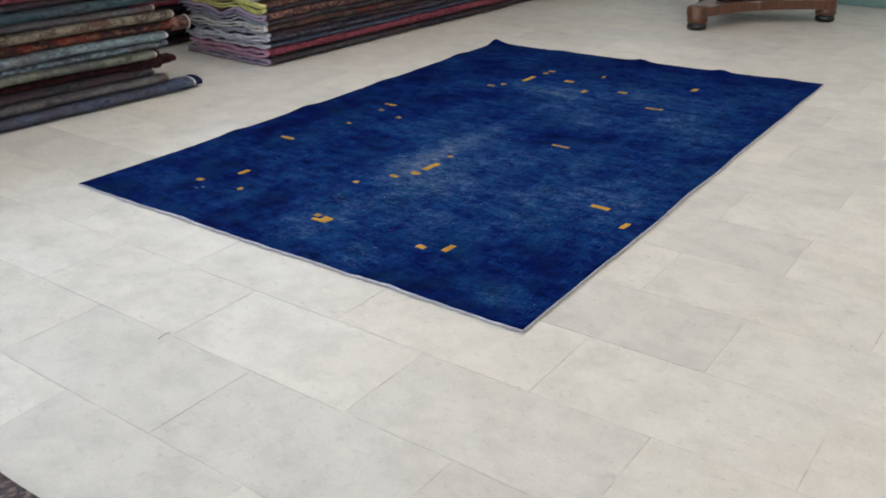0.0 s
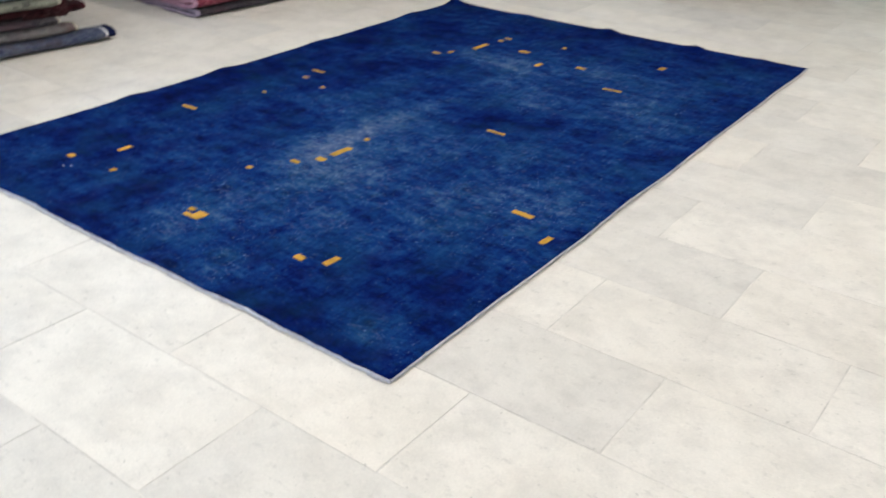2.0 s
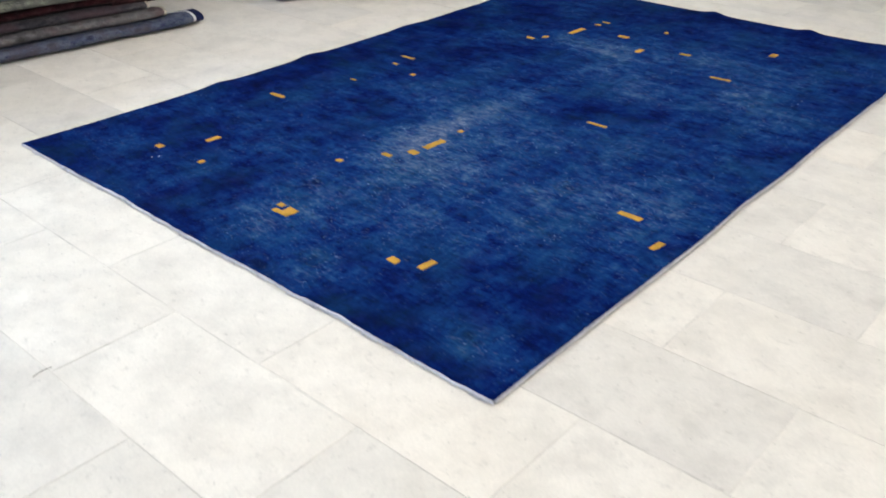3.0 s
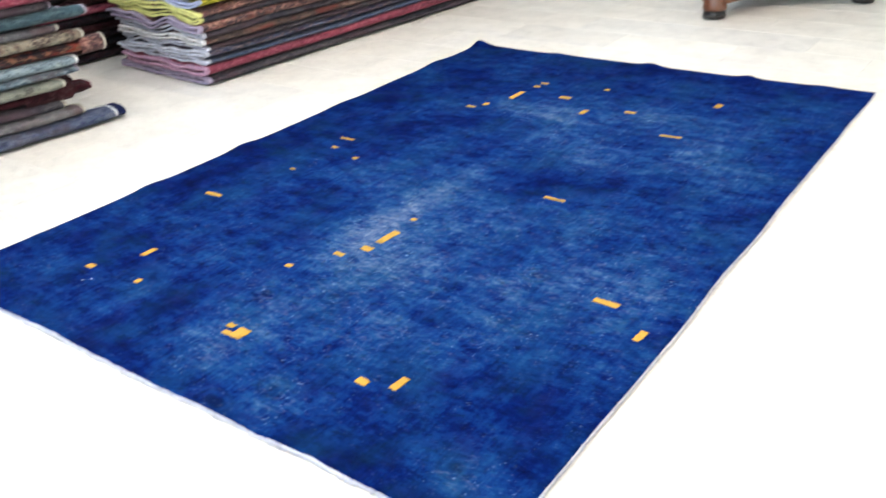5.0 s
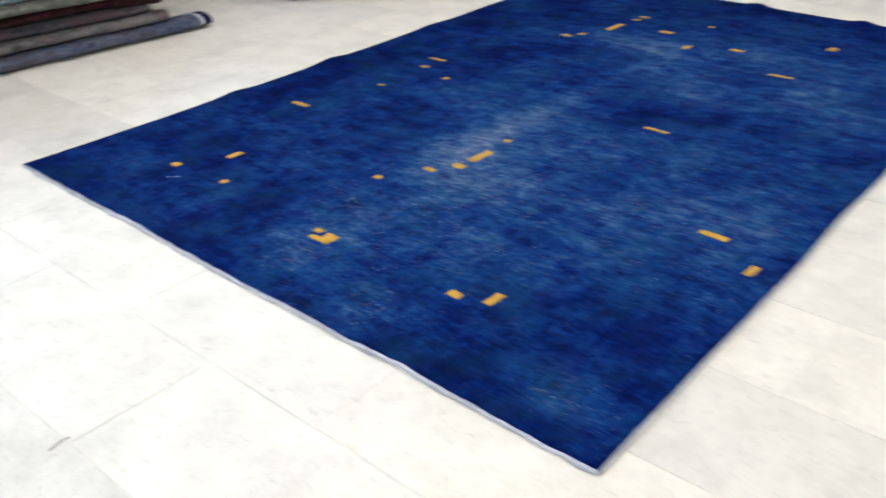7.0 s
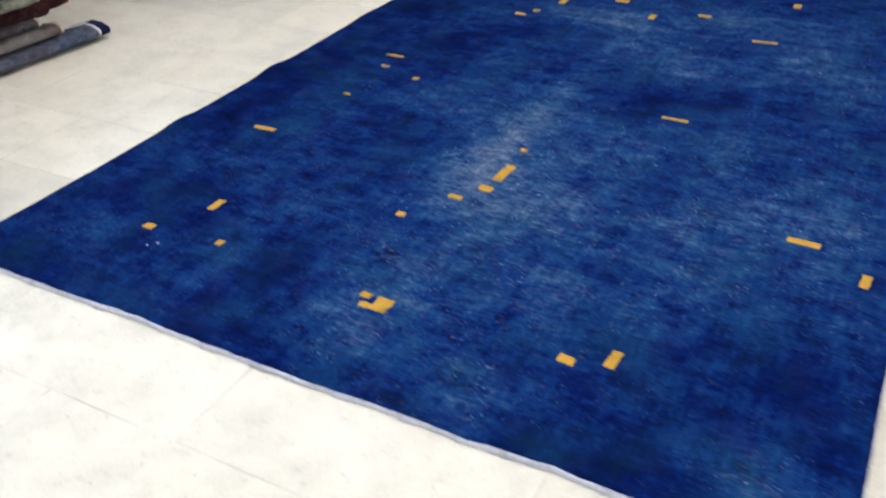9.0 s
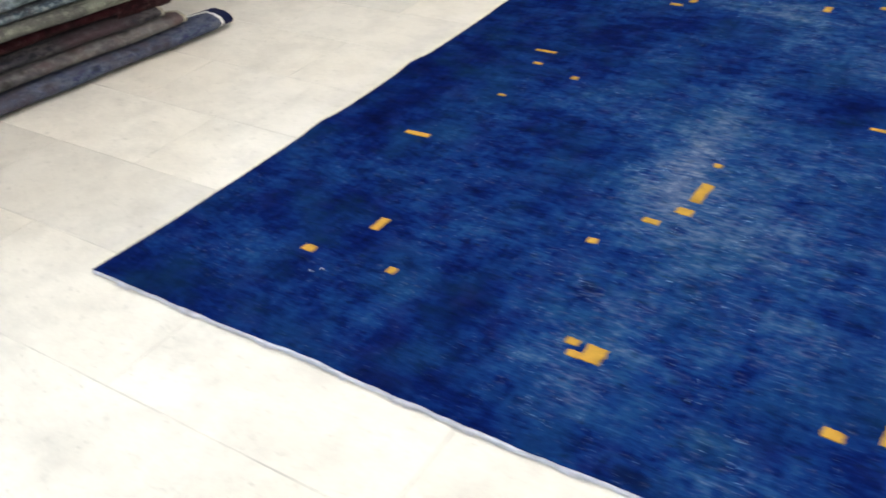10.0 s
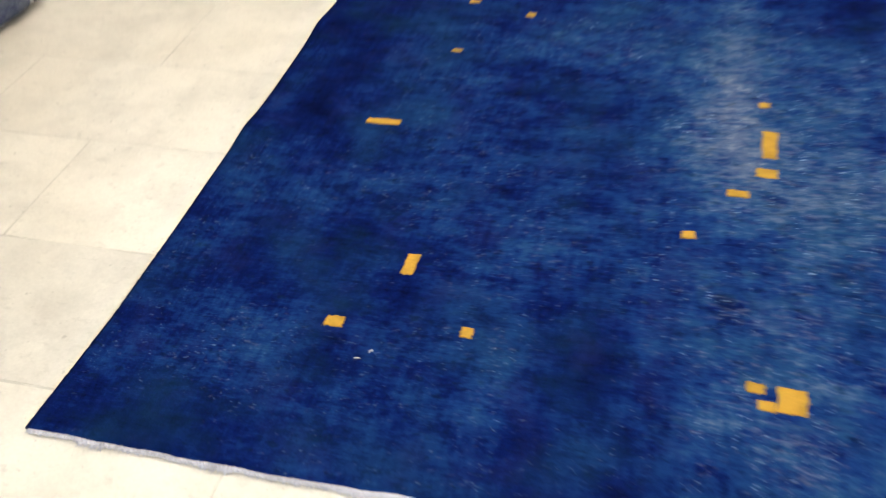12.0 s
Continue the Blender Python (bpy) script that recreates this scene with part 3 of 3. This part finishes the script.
CARPETS = dict(
    slate=carpet("slate_carpet", c(88, 98, 120), c(113, 118, 133), c(62, 65, 93), third=c(101, 92, 102)),
    navy=carpet("navy_carpet", c(48, 54, 80), c(88, 94, 116), c(124, 104, 100), third=c(92, 70, 80)),
    mauve=carpet("mauve_carpet", c(131, 113, 111), c(88, 81, 93), c(167, 144, 135), third=c(156, 92, 93)),
    brown=carpet("brown_carpet", c(98, 80, 74), c(142, 112, 98), c(58, 48, 50), third=c(130, 62, 56)),
    burgundy=carpet("burgundy_carpet", c(66, 22, 30), c(46, 18, 24), c(62, 30, 34)),
    taupe=carpet("taupe_carpet", c(131, 122, 120), c(105, 98, 102), c(113, 109, 109), 7, third=c(124, 100, 100)),
    beige=carpet("beige_carpet", c(160, 159, 142), c(98, 96, 89), c(146, 142, 127), 11, third=c(116, 113, 109)),
    greygreen=carpet("greygreen_carpet", c(160, 174, 180), c(188, 198, 195), c(92, 102, 111), third=c(111, 105, 109)),
    greyblue=carpet("greyblue_carpet", c(124, 142, 153), c(81, 94, 109), c(160, 168, 169), third=c(133, 118, 118)),
    rust=carpet("rust_carpet", c(168, 62, 42), c(58, 48, 52), c(140, 100, 78), 5, third=c(70, 62, 66)),
    floral=carpet("floral_carpet", c(173, 159, 138), c(92, 74, 71), c(160, 142, 120), 11, third=c(141, 89, 80)),
    rose=carpet("rose_carpet", c(164, 70, 88), c(142, 62, 80), c(160, 92, 100)),
    charcoal=carpet("charcoal_carpet", c(76, 72, 78), c(104, 96, 98), c(42, 40, 48), third=c(92, 72, 78)),
    plum=carpet("plum_carpet", c(92, 76, 104), c(122, 96, 116), c(66, 56, 80), third=c(128, 92, 96)),
    olive=carpet("olive_carpet", c(186, 172, 40), c(160, 148, 36), c(206, 190, 70)),
    red=carpet("red_carpet", c(140, 40, 44), c(96, 36, 42), c(168, 88, 76)),
    salmon=carpet("salmon_carpet", c(164, 102, 94), c(80, 64, 68), c(190, 140, 122), 9, third=c(70, 52, 58)),
    # near-black because the gap's shade is put into this carpet's colour
    ink=carpet("shaded_carpet", c(40, 32, 36), c(56, 30, 36), c(34, 36, 44)),
    teal=carpet("teal_carpet", c(75, 100, 107), c(101, 122, 124), c(54, 68, 78), third=c(90, 83, 91)),
)
ENDS = dict(
    pink=wool("pink_wool", e(186, 146, 170)), lilac=wool("lilac_wool", e(166, 154, 178)), ice=wool("ice_blue_wool", e(212, 216, 232)),
    pale=wool("pale_grey_wool", e(220, 220, 222)), lime=wool("lime_wool", e(234, 232, 146)), periwinkle=wool("periwinkle_wool", e(176, 184, 218)),
    ivory=wool("ivory_wool", e(200, 193, 178)), navy=wool("navy_wool", e(30, 36, 68)), wine=wool("wine_wool", e(88, 34, 44)), ash=wool("ash_wool", e(158, 146, 158)))

WORDS = dict(slate="slate grey", navy="dark navy", mauve="faded mauve", brown="worn brown", burgundy="dark burgundy", beige="faded beige", taupe="grey-tan", greygreen="pale grey-green",
             greyblue="grey-blue", rust="rust red and dark", floral="beige floral", rose="rose red", charcoal="charcoal grey", plum="dusky plum",
             olive="olive yellow", red="deep red", salmon="salmon patterned", teal="dark teal", ink="shade-darkened")


def rug_stack(rows, x, depth, y_start, y_end, seed, band_at, group, where, amp, turn=0.0, ripple=0.006, band=0.026):
    """rows: colour, end colour, shift of the visible end, shift of the front, height. band_at: which end shows, 'near' or 'far'."""
    z = 0.004
    for i, (colour, end, dy, dx, h) in enumerate(rows):
        s = seed + i * 1.37
        visible = (y_start if band_at == "near" else y_end) + dy

        def wave(px, py, z=z, i=i):
            near_end = math.exp(-abs(py - visible) * 5)
            up = min(1.0, z / 0.12)
            return up * (amp * wobble(px * 3.0, py * 0.9, seed) + near_end * (ripple * wobble(px * 4.7 + 2, 3.3, seed + 0.22 * i) + 0.4 * ripple * wobble(px * 11.3, 1.3 + 0.3 * i, seed + 0.5 * i)))

        slant = 0.0 if band_at == "near" else 0.09 + 0.05 * math.sin(i * 2.3) if i not in (0, 3, 7) else 0.4
        y0, y1 = (visible, y_end) if band_at == "near" else (y_start, visible)
        me = folded_ribbon("folded_rug", depth, h, y0, y1, 0.045, s, CARPETS[colour], wave, tip=visible if band_at == "far" else None, shear=slant)
        ob = thing("folded_rug", me, "folded %s vintage carpet stacked %s" % (WORDS[colour], where), "folded rug", group=group, m=pose(x + dx, 0, z, 0, 0, turn))
        if end and band_at == "near":
            piece("end_band", folded_ribbon("end_band", depth, h, visible - band, visible - 0.001, 0.008, s, ENDS[end], wave, 0.86), ob, "pale woven end band")
        elif end:
            # a turned-in end with a thin whipped rim
            bands = ((end, 0.001, 0.012),) if end != "navy" else (("pale", 0.001, 0.012), ("navy", 0.013, 0.05))
            for colour, e0, e1 in bands:
                piece("end_band", folded_ribbon("end_band", 0.13 if end != "navy" else 0.085, h * 1.02, visible + e0, visible + e1, 0.005, s, ENDS[colour], lambda a, q: wave(a, q) - h * 0.01, 1.05, tip=visible, shear=slant), ob, "whipped end band")
        z += h * 0.985


STACK_1 = (("slate", "navy", 0.105, 0.026, 0.056), ("taupe", "ivory", -0.02, 0.0, 0.048), ("charcoal", "ivory", -0.09, -0.014, 0.042), ("burgundy", "wine", 0.05, -0.035, 0.046),
           ("beige", "ivory", -0.08, 0.004, 0.046), ("greyblue", "ash", 0.0, -0.006, 0.038), ("greygreen", "pale", -0.005, 0.008, 0.046), ("rust", "ivory", 0.12, -0.012, 0.05),
           ("floral", "ivory", 0.05, 0.006, 0.054), ("taupe", "ivory", -0.045, -0.008, 0.040), ("teal", "ash", 0.085, 0.006, 0.052), ("charcoal", "ash", -0.05, -0.012, 0.040),
           ("rose", "ivory", 0.01, 0.006, 0.044), ("teal", "", -0.02, -0.006, 0.044), ("rose", "", -0.04, 0.0, 0.046), ("charcoal", "", -0.03, 0.0, 0.046))
rug_stack(STACK_1, -2.957, 0.8, -1.45, 1.12, 3.0, "far", "stack of folded rugs with long fold edges", "beside the blue rug", 0.012, turn=-6.4)


def rolled_end(radius, length, seed, mat):
    """A rolled-up rug end lying along y, with a soft spiral face."""
    n, verts, faces = 22, [], []
    prof = [(0.0, radius * 0.15), (0.0, radius * 0.8), (0.006, radius * 0.97), (length * 0.5, radius), (length, radius * 0.98)]
    for y, r in prof:
        for k in range(n):
            a = 2 * math.pi * k / n
            q = r * (1 + 0.09 * wobble(math.cos(a) * 2, math.sin(a) * 2, seed))
            verts.append((q * math.cos(a), -y + 0.004 * wobble(a, y * 9, seed), q * 0.9 * math.sin(a)))
    for j in range(len(prof) - 1):
        for k in range(n):
            e2 = (k + 1) % n
            faces.append((j * n + k, j * n + e2, (j + 1) * n + e2, (j + 1) * n + k))
    faces.append(tuple(range(n))[::-1])
    return to_mesh("rolled_end", verts, faces, mat, True)


wine_rug = [o for o in scene.objects if o.get("label", "").startswith("folded dark burgundy")][0]
for dx, y, dz, r in ((-0.035, 1.10, 0.024, 0.048), (-0.13, 1.15, 0.02, 0.042)):
    piece("rolled_end", rolled_end(r, 0.22, y * 7, CARPETS["burgundy"]), wine_rug, "dark burgundy rolled rug end", pose(dx, y, dz))


def whipped_rim(radius, thick, mat):
    """A pale ring sewn round the rim of a rolled end, lying in the xz plane."""
    n, m, verts, faces = 26, 6, [], []
    for k in range(n):
        a = 2 * math.pi * k / n
        q = radius * (1 + 0.06 * wobble(math.cos(a) * 2, math.sin(a) * 2, 5.0))
        for j in range(m):
            b = 2 * math.pi * j / m
            rr = q + thick * math.cos(b)
            verts.append((rr * math.cos(a), thick * math.sin(b), rr * 0.9 * math.sin(a)))
    for k in range(n):
        for j in range(m):
            k2, j2 = (k + 1) % n, (j + 1) % m
            faces.append((k * m + j, k2 * m + j, k2 * m + j2, k * m + j2))
    return to_mesh("rim", verts, faces, mat, True)


rust_rug = [o for o in scene.objects if o.get("label", "").startswith("folded rust red")][0]
roll = piece("rolled_end", rolled_end(0.041, 0.11, 9.3, CARPETS["salmon"]), rust_rug, "turned-over salmon patterned rug end", pose(-0.03, 1.27, 0.022))
piece("rim", whipped_rim(0.038, 0.005, ENDS["ivory"]), roll, "pale whipped rim")

STACK_2 = (("charcoal", "lilac", 0.0, 0.004, 0.044), ("rose", "pink", -0.01, 0.008, 0.048), ("slate", "ice", 0.02, -0.006, 0.034), ("navy", "ice", 0.01, 0.002, 0.036), ("charcoal", "ice", 0.03, -0.008, 0.032),
           ("brown", "pale", 0.0, 0.004, 0.036), ("charcoal", "ice", 0.015, -0.004, 0.034), ("salmon", "lilac", -0.01, 0.004, 0.04), ("charcoal", "lime", 0.02, -0.004, 0.034), ("salmon", "lime", 0.01, 0.002, 0.038),
           ("olive", "periwinkle", 0.012, 0.004, 0.032), ("plum", "ice", 0.03, -0.004, 0.042), ("floral", "periwinkle", 0.02, 0.006, 0.04), ("brown", "ice", 0.0, -0.002, 0.038),
           ("red", "pale", 0.02, -0.003, 0.04), ("teal", "ice", 0.01, 0.0, 0.044), ("mauve", "pale", 0.02, 0.0, 0.044), ("navy", "ice", 0.01, 0.0, 0.044),
           # unseen top rows, added to shade the floor between the stacks
           ("brown", "pale", 0.0, 0.0, 0.044), ("plum", "lilac", 0.02, 0.0, 0.044), ("charcoal", "ice", 0.01, 0.0, 0.044), ("rose", "pink", 0.0, 0.0, 0.044), ("slate", "ice", 0.01, 0.0, 0.044))
rug_stack(STACK_2, -2.933, 0.73, 1.792, 5.1, 17.0, "near", "stack of folded rugs with pale ends", "near the wall", 0.014, turn=-4.0, ripple=0.034)

# the upper rows are unseen, added for height to keep light off the gap
STACK_3 = tuple((k, "", 0.0, 0.0, 0.05) for k in ("ink", "ink", "ink", "burgundy", "ink", "rose", "burgundy", "ink", "navy", "charcoal", "burgundy", "ink", "charcoal", "burgundy", "ink", "ink", "navy", "ink", "brown", "ink", "charcoal", "ink"))
rug_stack(STACK_3, -3.79, 0.8, 0.2, 2.9, 31.0, "far", "dark stack of folded rugs against the wall", "in the dark gap behind", 0.01)


def sliver():
    """A thin bent splinter."""
    pts = [(-0.022, 0.0, 0.0012), (-0.008, 0.002, 0.0022), (0.008, 0.0015, 0.002), (0.022, -0.002, 0.0012)]
    return cord("splinter", pts, 0.0012, plain("dark_splinter_wood", (0.27, 0.25, 0.22), 0.8), 6, 0.4)


thing("splinter", sliver(), "small dark wood splinter lying on the marble tiles", "debris", m=pose(-0.789, -0.552, 0, 0, 0, 98))
for x, y, turn in ((-1.584, 0.220, 20), (-1.567, 0.237, 65)):
    z = rug_surface(1 + x / RUG_W, y / RUG_L)[2]
    knot = [(-0.004, 0.0, 0.0005), (-0.001, 0.001, 0.0015), (0.001, -0.001, 0.0015), (0.004, 0.0, 0.0005)]
    piece("bare_knot", cord("bare_knot", knot, 0.0009, ENDS["pale"], 6, 0.4, x), rug, "pale loose warp knot", pose(x, y, z, 0, 0, turn))


# ---- flat rug whose edge reaches in ----
def flat_rug():
    nx, ny = 60, 40
    verts, faces = [], []
    for j in range(ny + 1):
        for i in range(nx + 1):
            x, y = -2.4 + 1.98 * i / nx, -2.5 + 1.38 * j / ny
            e = 0.006 * wobble(x * 6, 1.0) if j == ny else 0.0
            verts.append((x, y + e, 0.012 + 0.001 * wobble(x * 4, y * 4)))
    for j in range(ny):
        for i in range(nx):
            a = j * (nx + 1) + i
            faces.append((a, a + 1, a + nx + 2, a + nx + 1))
    rim = [i for i in range(nx + 1)] + [j * (nx + 1) + nx for j in range(1, ny + 1)] + [ny * (nx + 1) + i for i in range(nx - 1, -1, -1)] + [j * (nx + 1) for j in range(ny - 1, 0, -1)]
    base = len(verts)
    verts += [(verts[k][0], verts[k][1], 0.001) for k in rim]
    n = len(rim)
    for k in range(n):
        faces.append((rim[k], base + k, base + (k + 1) % n, rim[(k + 1) % n]))
    return to_mesh("flat_rug", verts, faces, CARPETS["mauve"], True)


thing("flat_rug", flat_rug(), "reddish brown wool rug lying flat on the tiles", "rug")


# ---- three-footed pedestal table ----
def tri_platform(reach, z0, z1, mat):
    """A flat three-pointed platform with hollow sides and blunt tips."""
    ring = []
    for k in range(3):
        a = 2 * math.pi * k / 3
        tip = Vector((math.cos(a), math.sin(a))) * reach
        side = Vector((-math.sin(a), math.cos(a)))
        nxt = Vector((math.cos(a + 2 * math.pi / 3), math.sin(a + 2 * math.pi / 3))) * reach
        nside = Vector((-math.sin(a + 2 * math.pi / 3), math.cos(a + 2 * math.pi / 3)))
        p0, p1 = tip + side * 0.065, nxt - nside * 0.065
        ring.append(tip - side * 0.065)
        mid = (p0 + p1) / 2
        pull = mid.normalized() * 0.12
        for s in range(13):
            t = s / 12
            ring.append(p0.lerp(p1, t) - pull * math.sin(math.pi * t))
    n = len(ring)
    verts, faces = [], []
    levels = ((0.985, z0), (1.0, z0 + 0.006), (1.0, z1 - 0.008), (0.98, z1))
    for f, z in levels:
        verts += [(p.x * f, p.y * f, z) for p in ring]
    for j in range(len(levels) - 1):
        for k in range(n):
            e = (k + 1) % n
            faces.append((j * n + k, j * n + e, (j + 1) * n + e, (j + 1) * n + k))
    faces.append(tuple(range(n))[::-1])
    faces.append(tuple(range((len(levels) - 1) * n, len(levels) * n)))
    return to_mesh("platform", verts, faces, mat)


TABLE = (-0.99, 4.525)
table = thing("pedestal_table", None, "polished dark walnut pedestal table on a three-pointed base", "table", m=pose(*TABLE, 0, 0, 0, -103))
piece("platform", tri_platform(0.565, 0.088, 0.15, WALNUT), table, "walnut base with hollow sides")
FOOT = ((0.045, 0.001), (0.060, 0.005), (0.064, 0.018), (0.063, 0.034), (0.058, 0.044), (0.064, 0.050), (0.068, 0.062), (0.065, 0.075), (0.062, 0.150), (0.058, 0.156))
for k in range(3):
    a = 2 * math.pi * k / 3
    foot = piece("foot", lathe("foot", FOOT[5:], WALNUT), table, m=pose(0.535 * math.cos(a), 0.535 * math.sin(a), 0))
    piece("bun", lathe("bun", FOOT[:6], BLACK_LACQUER), foot, "black turned bun foot")


def tri_column(name, levels, mat):
    """A three-sided column with blunt corners; levels: reach of the corners, height."""
    verts, faces = [], []
    for reach, z in levels:
        for k in range(3):
            a = 2 * math.pi * k / 3
            tip, side = Vector((math.cos(a), math.sin(a))) * reach, Vector((-math.sin(a), math.cos(a))) * min(0.03, reach * 0.3)
            verts += [(tip.x - side.x, tip.y - side.y, z), (tip.x + side.x, tip.y + side.y, z)]
    n = 6
    for j in range(len(levels) - 1):
        for k in range(n):
            e = (k + 1) % n
            faces.append((j * n + k, j * n + e, (j + 1) * n + e, (j + 1) * n + k))
    faces += [tuple(range(n))[::-1], tuple(range((len(levels) - 1) * n, len(levels) * n))]
    return to_mesh(name, verts, faces, mat)


piece("plinth", tri_column("plinth", ((0.285, 0.1495), (0.292, 0.156), (0.29, 0.174), (0.27, 0.184)), BLACK_LACQUER), table, "black lacquered plinth")
FLARE = [(0.105 + 0.15 * (1 - k / 9) ** 2.2, 0.184 + 0.2 * k / 9) for k in range(10)]
piece("pedestal", tri_column("pedestal", FLARE + [(0.1, 0.45), (0.105, 0.6), (0.14, 0.68), (0.2, 0.715)], WALNUT), table, "flared three-sided walnut pedestal")
for k in range(3):
    a = 60 + 120 * k
    piece("inlay", box_mesh("inlay", (0.012, 0.085, 0.10), BLACK_LACQUER, 0.003), table, "black inset panel", pose(0.07 * math.cos(radians(a)), 0.07 * math.sin(radians(a)), 0.315, 0, 0, a))
piece("tabletop", lathe("tabletop", ((0.58, 0.715), (0.66, 0.72), (0.68, 0.733), (0.67, 0.746), (0.65, 0.75)), WALNUT, 64), table)


# ---- floor: marble tiles in half bond, each a piece ----
dado = thing("trim", None, "teal painted dado panels with dark posts", "dado", "structure", m=pose(0, ROOM_Y1, 0))
panel = box_mesh("panel", (1.14, 0.03, 0.9), TEAL_PAINT, 0.006)
post = box_mesh("post", (0.055, 0.045, 0.9), DARK_TEAL, 0.006)
for k in range(4):
    piece("panel", panel, dado, m=pose(-0.42 + 1.2 * k, -0.017, 0.452))
    piece("post", post, dado, "dark teal post", pose(-1.02 + 1.2 * k, -0.024, 0.452))
floor = thing("floor", box_mesh("floor", (WX + 0.4, WY + 0.4, 0.2), GROUT), "pale marble tile floor with thin joints", "floor", "structure",
              m=pose((ROOM_X0 + ROOM_X1) / 2, (ROOM_Y0 + ROOM_Y1) / 2, -0.1009))
TILE_X, TILE_Y, JOINT = 0.62, 0.31, 0.0017


def tile_mesh(mat, seed):
    """A hand-cut marble tile: slightly uneven sides, a chip here and there, a small arris."""
    edge = random.Random(seed)
    hx, hy, ring = (TILE_X - JOINT) / 2, (TILE_Y - JOINT) / 2, []
    corners = ((-hx, -hy), (hx, -hy), (hx, hy), (-hx, hy))
    for k in range(4):
        (x0, y0), (x1, y1) = corners[k], corners[(k + 1) % 4]
        ring.append((x0 * (1 - edge.uniform(0.0, 0.006)), y0 * (1 - edge.uniform(0.0, 0.01))))
        for t in ((0.22, 0.5, 0.78) if k % 2 == 0 else (0.5,)):
            t += edge.uniform(-0.1, 0.1)
            pull = edge.uniform(0.0, 0.0014) + (0.0022 if edge.random() < 0.12 else 0.0)
            x, y = x0 + (x1 - x0) * t, y0 + (y1 - y0) * t
            ring.append((x, y - math.copysign(pull, y)) if k % 2 == 0 else (x - math.copysign(pull, x), y))
    n = len(ring)
    verts = [(x, y, -0.005) for x, y in ring] + [(x, y, 0.0044) for x, y in ring] + [(x * 0.9992, y * 0.9985, 0.005) for x, y in ring]
    faces = [tuple(range(2 * n, 3 * n))]
    for j in range(2):
        faces += [(j * n + k, j * n + (k + 1) % n, (j + 1) * n + (k + 1) % n, (j + 1) * n + k) for k in range(n)]
    return to_mesh("tile", verts, faces, mat)


TILES = [[tile_mesh(m, 7 * i + j) for j in range(4)] for i, m in enumerate((WHITE_MARBLE, CREAM_MARBLE, GREY_MARBLE))]
# tones of tiles by row and place in the row: 0 white, 1 cream, 2 grey
TONES = {(3, -5): 1, (2, -5): 1, (4, -5): 2, (0, 0): 0, (-1, 0): 2, (-1, 1): 0, (1, 0): 2, (1, 1): 1, (-2, -1): 1, (-2, 0): 0, (-3, -1): 0, (-3, 0): 2, (-5, -1): 2, (-5, 0): 0,
         (4, -1): 1, (4, 0): 2, (5, 0): 2, (2, 0): 0, (3, 0): 2, (3, 1): 0, (-1, -4): 2, (-1, -5): 2, (0, -4): 0, (0, -5): 0, (-2, -4): 0, (-2, -3): 0, (-2, -2): 0, (1, -4): 0, (2, -4): 0}
rnd = random.Random(11)
spare_v, spare_f = [], []
for row in range(-17, 17):
    y = 0.39 + TILE_Y * (row + 0.5)
    if not ROOM_Y0 < y < ROOM_Y1:
        continue
    for k in range(-9, 8):
        x = (0.155 if row % 2 == 0 else -0.155) + TILE_X * (k + 0.5)
        if not ROOM_X0 - 0.2 < x < ROOM_X1 + 0.2:
            continue
        tone = TONES.get((row, k), rnd.choice((0, 0, 1, 1, 2)))
        lift = rnd.uniform(-0.0003, 0.0003)
        if -3.4 < x < 2.6 and -2.2 < y < 5.3:
            piece("tile", TILES[tone][(3 * row + k) % 4], floor, m=pose(x - floor.location.x, y - floor.location.y, -0.005 + lift - floor.location.z))
        else:
            b = len(spare_v)
            hx, hy = (TILE_X - JOINT) / 2, (TILE_Y - JOINT) / 2
            for z in (-0.01, 0.0):
                spare_v += [(x - hx, y - hy, z), (x + hx, y - hy, z), (x + hx, y + hy, z), (x - hx, y + hy, z)]
            spare_f += [(b + 4, b + 5, b + 6, b + 7), (b, b + 1, b + 5, b + 4), (b + 1, b + 2, b + 6, b + 5), (b + 2, b + 3, b + 7, b + 6), (b + 3, b, b + 4, b + 7)]
rest = to_mesh("outer_tiles", spare_v, spare_f, CREAM_MARBLE)
ob = piece("outer_tiles", rest, floor, m=Matrix.Translation(-floor.location))
ob["kind"] = "stuff"
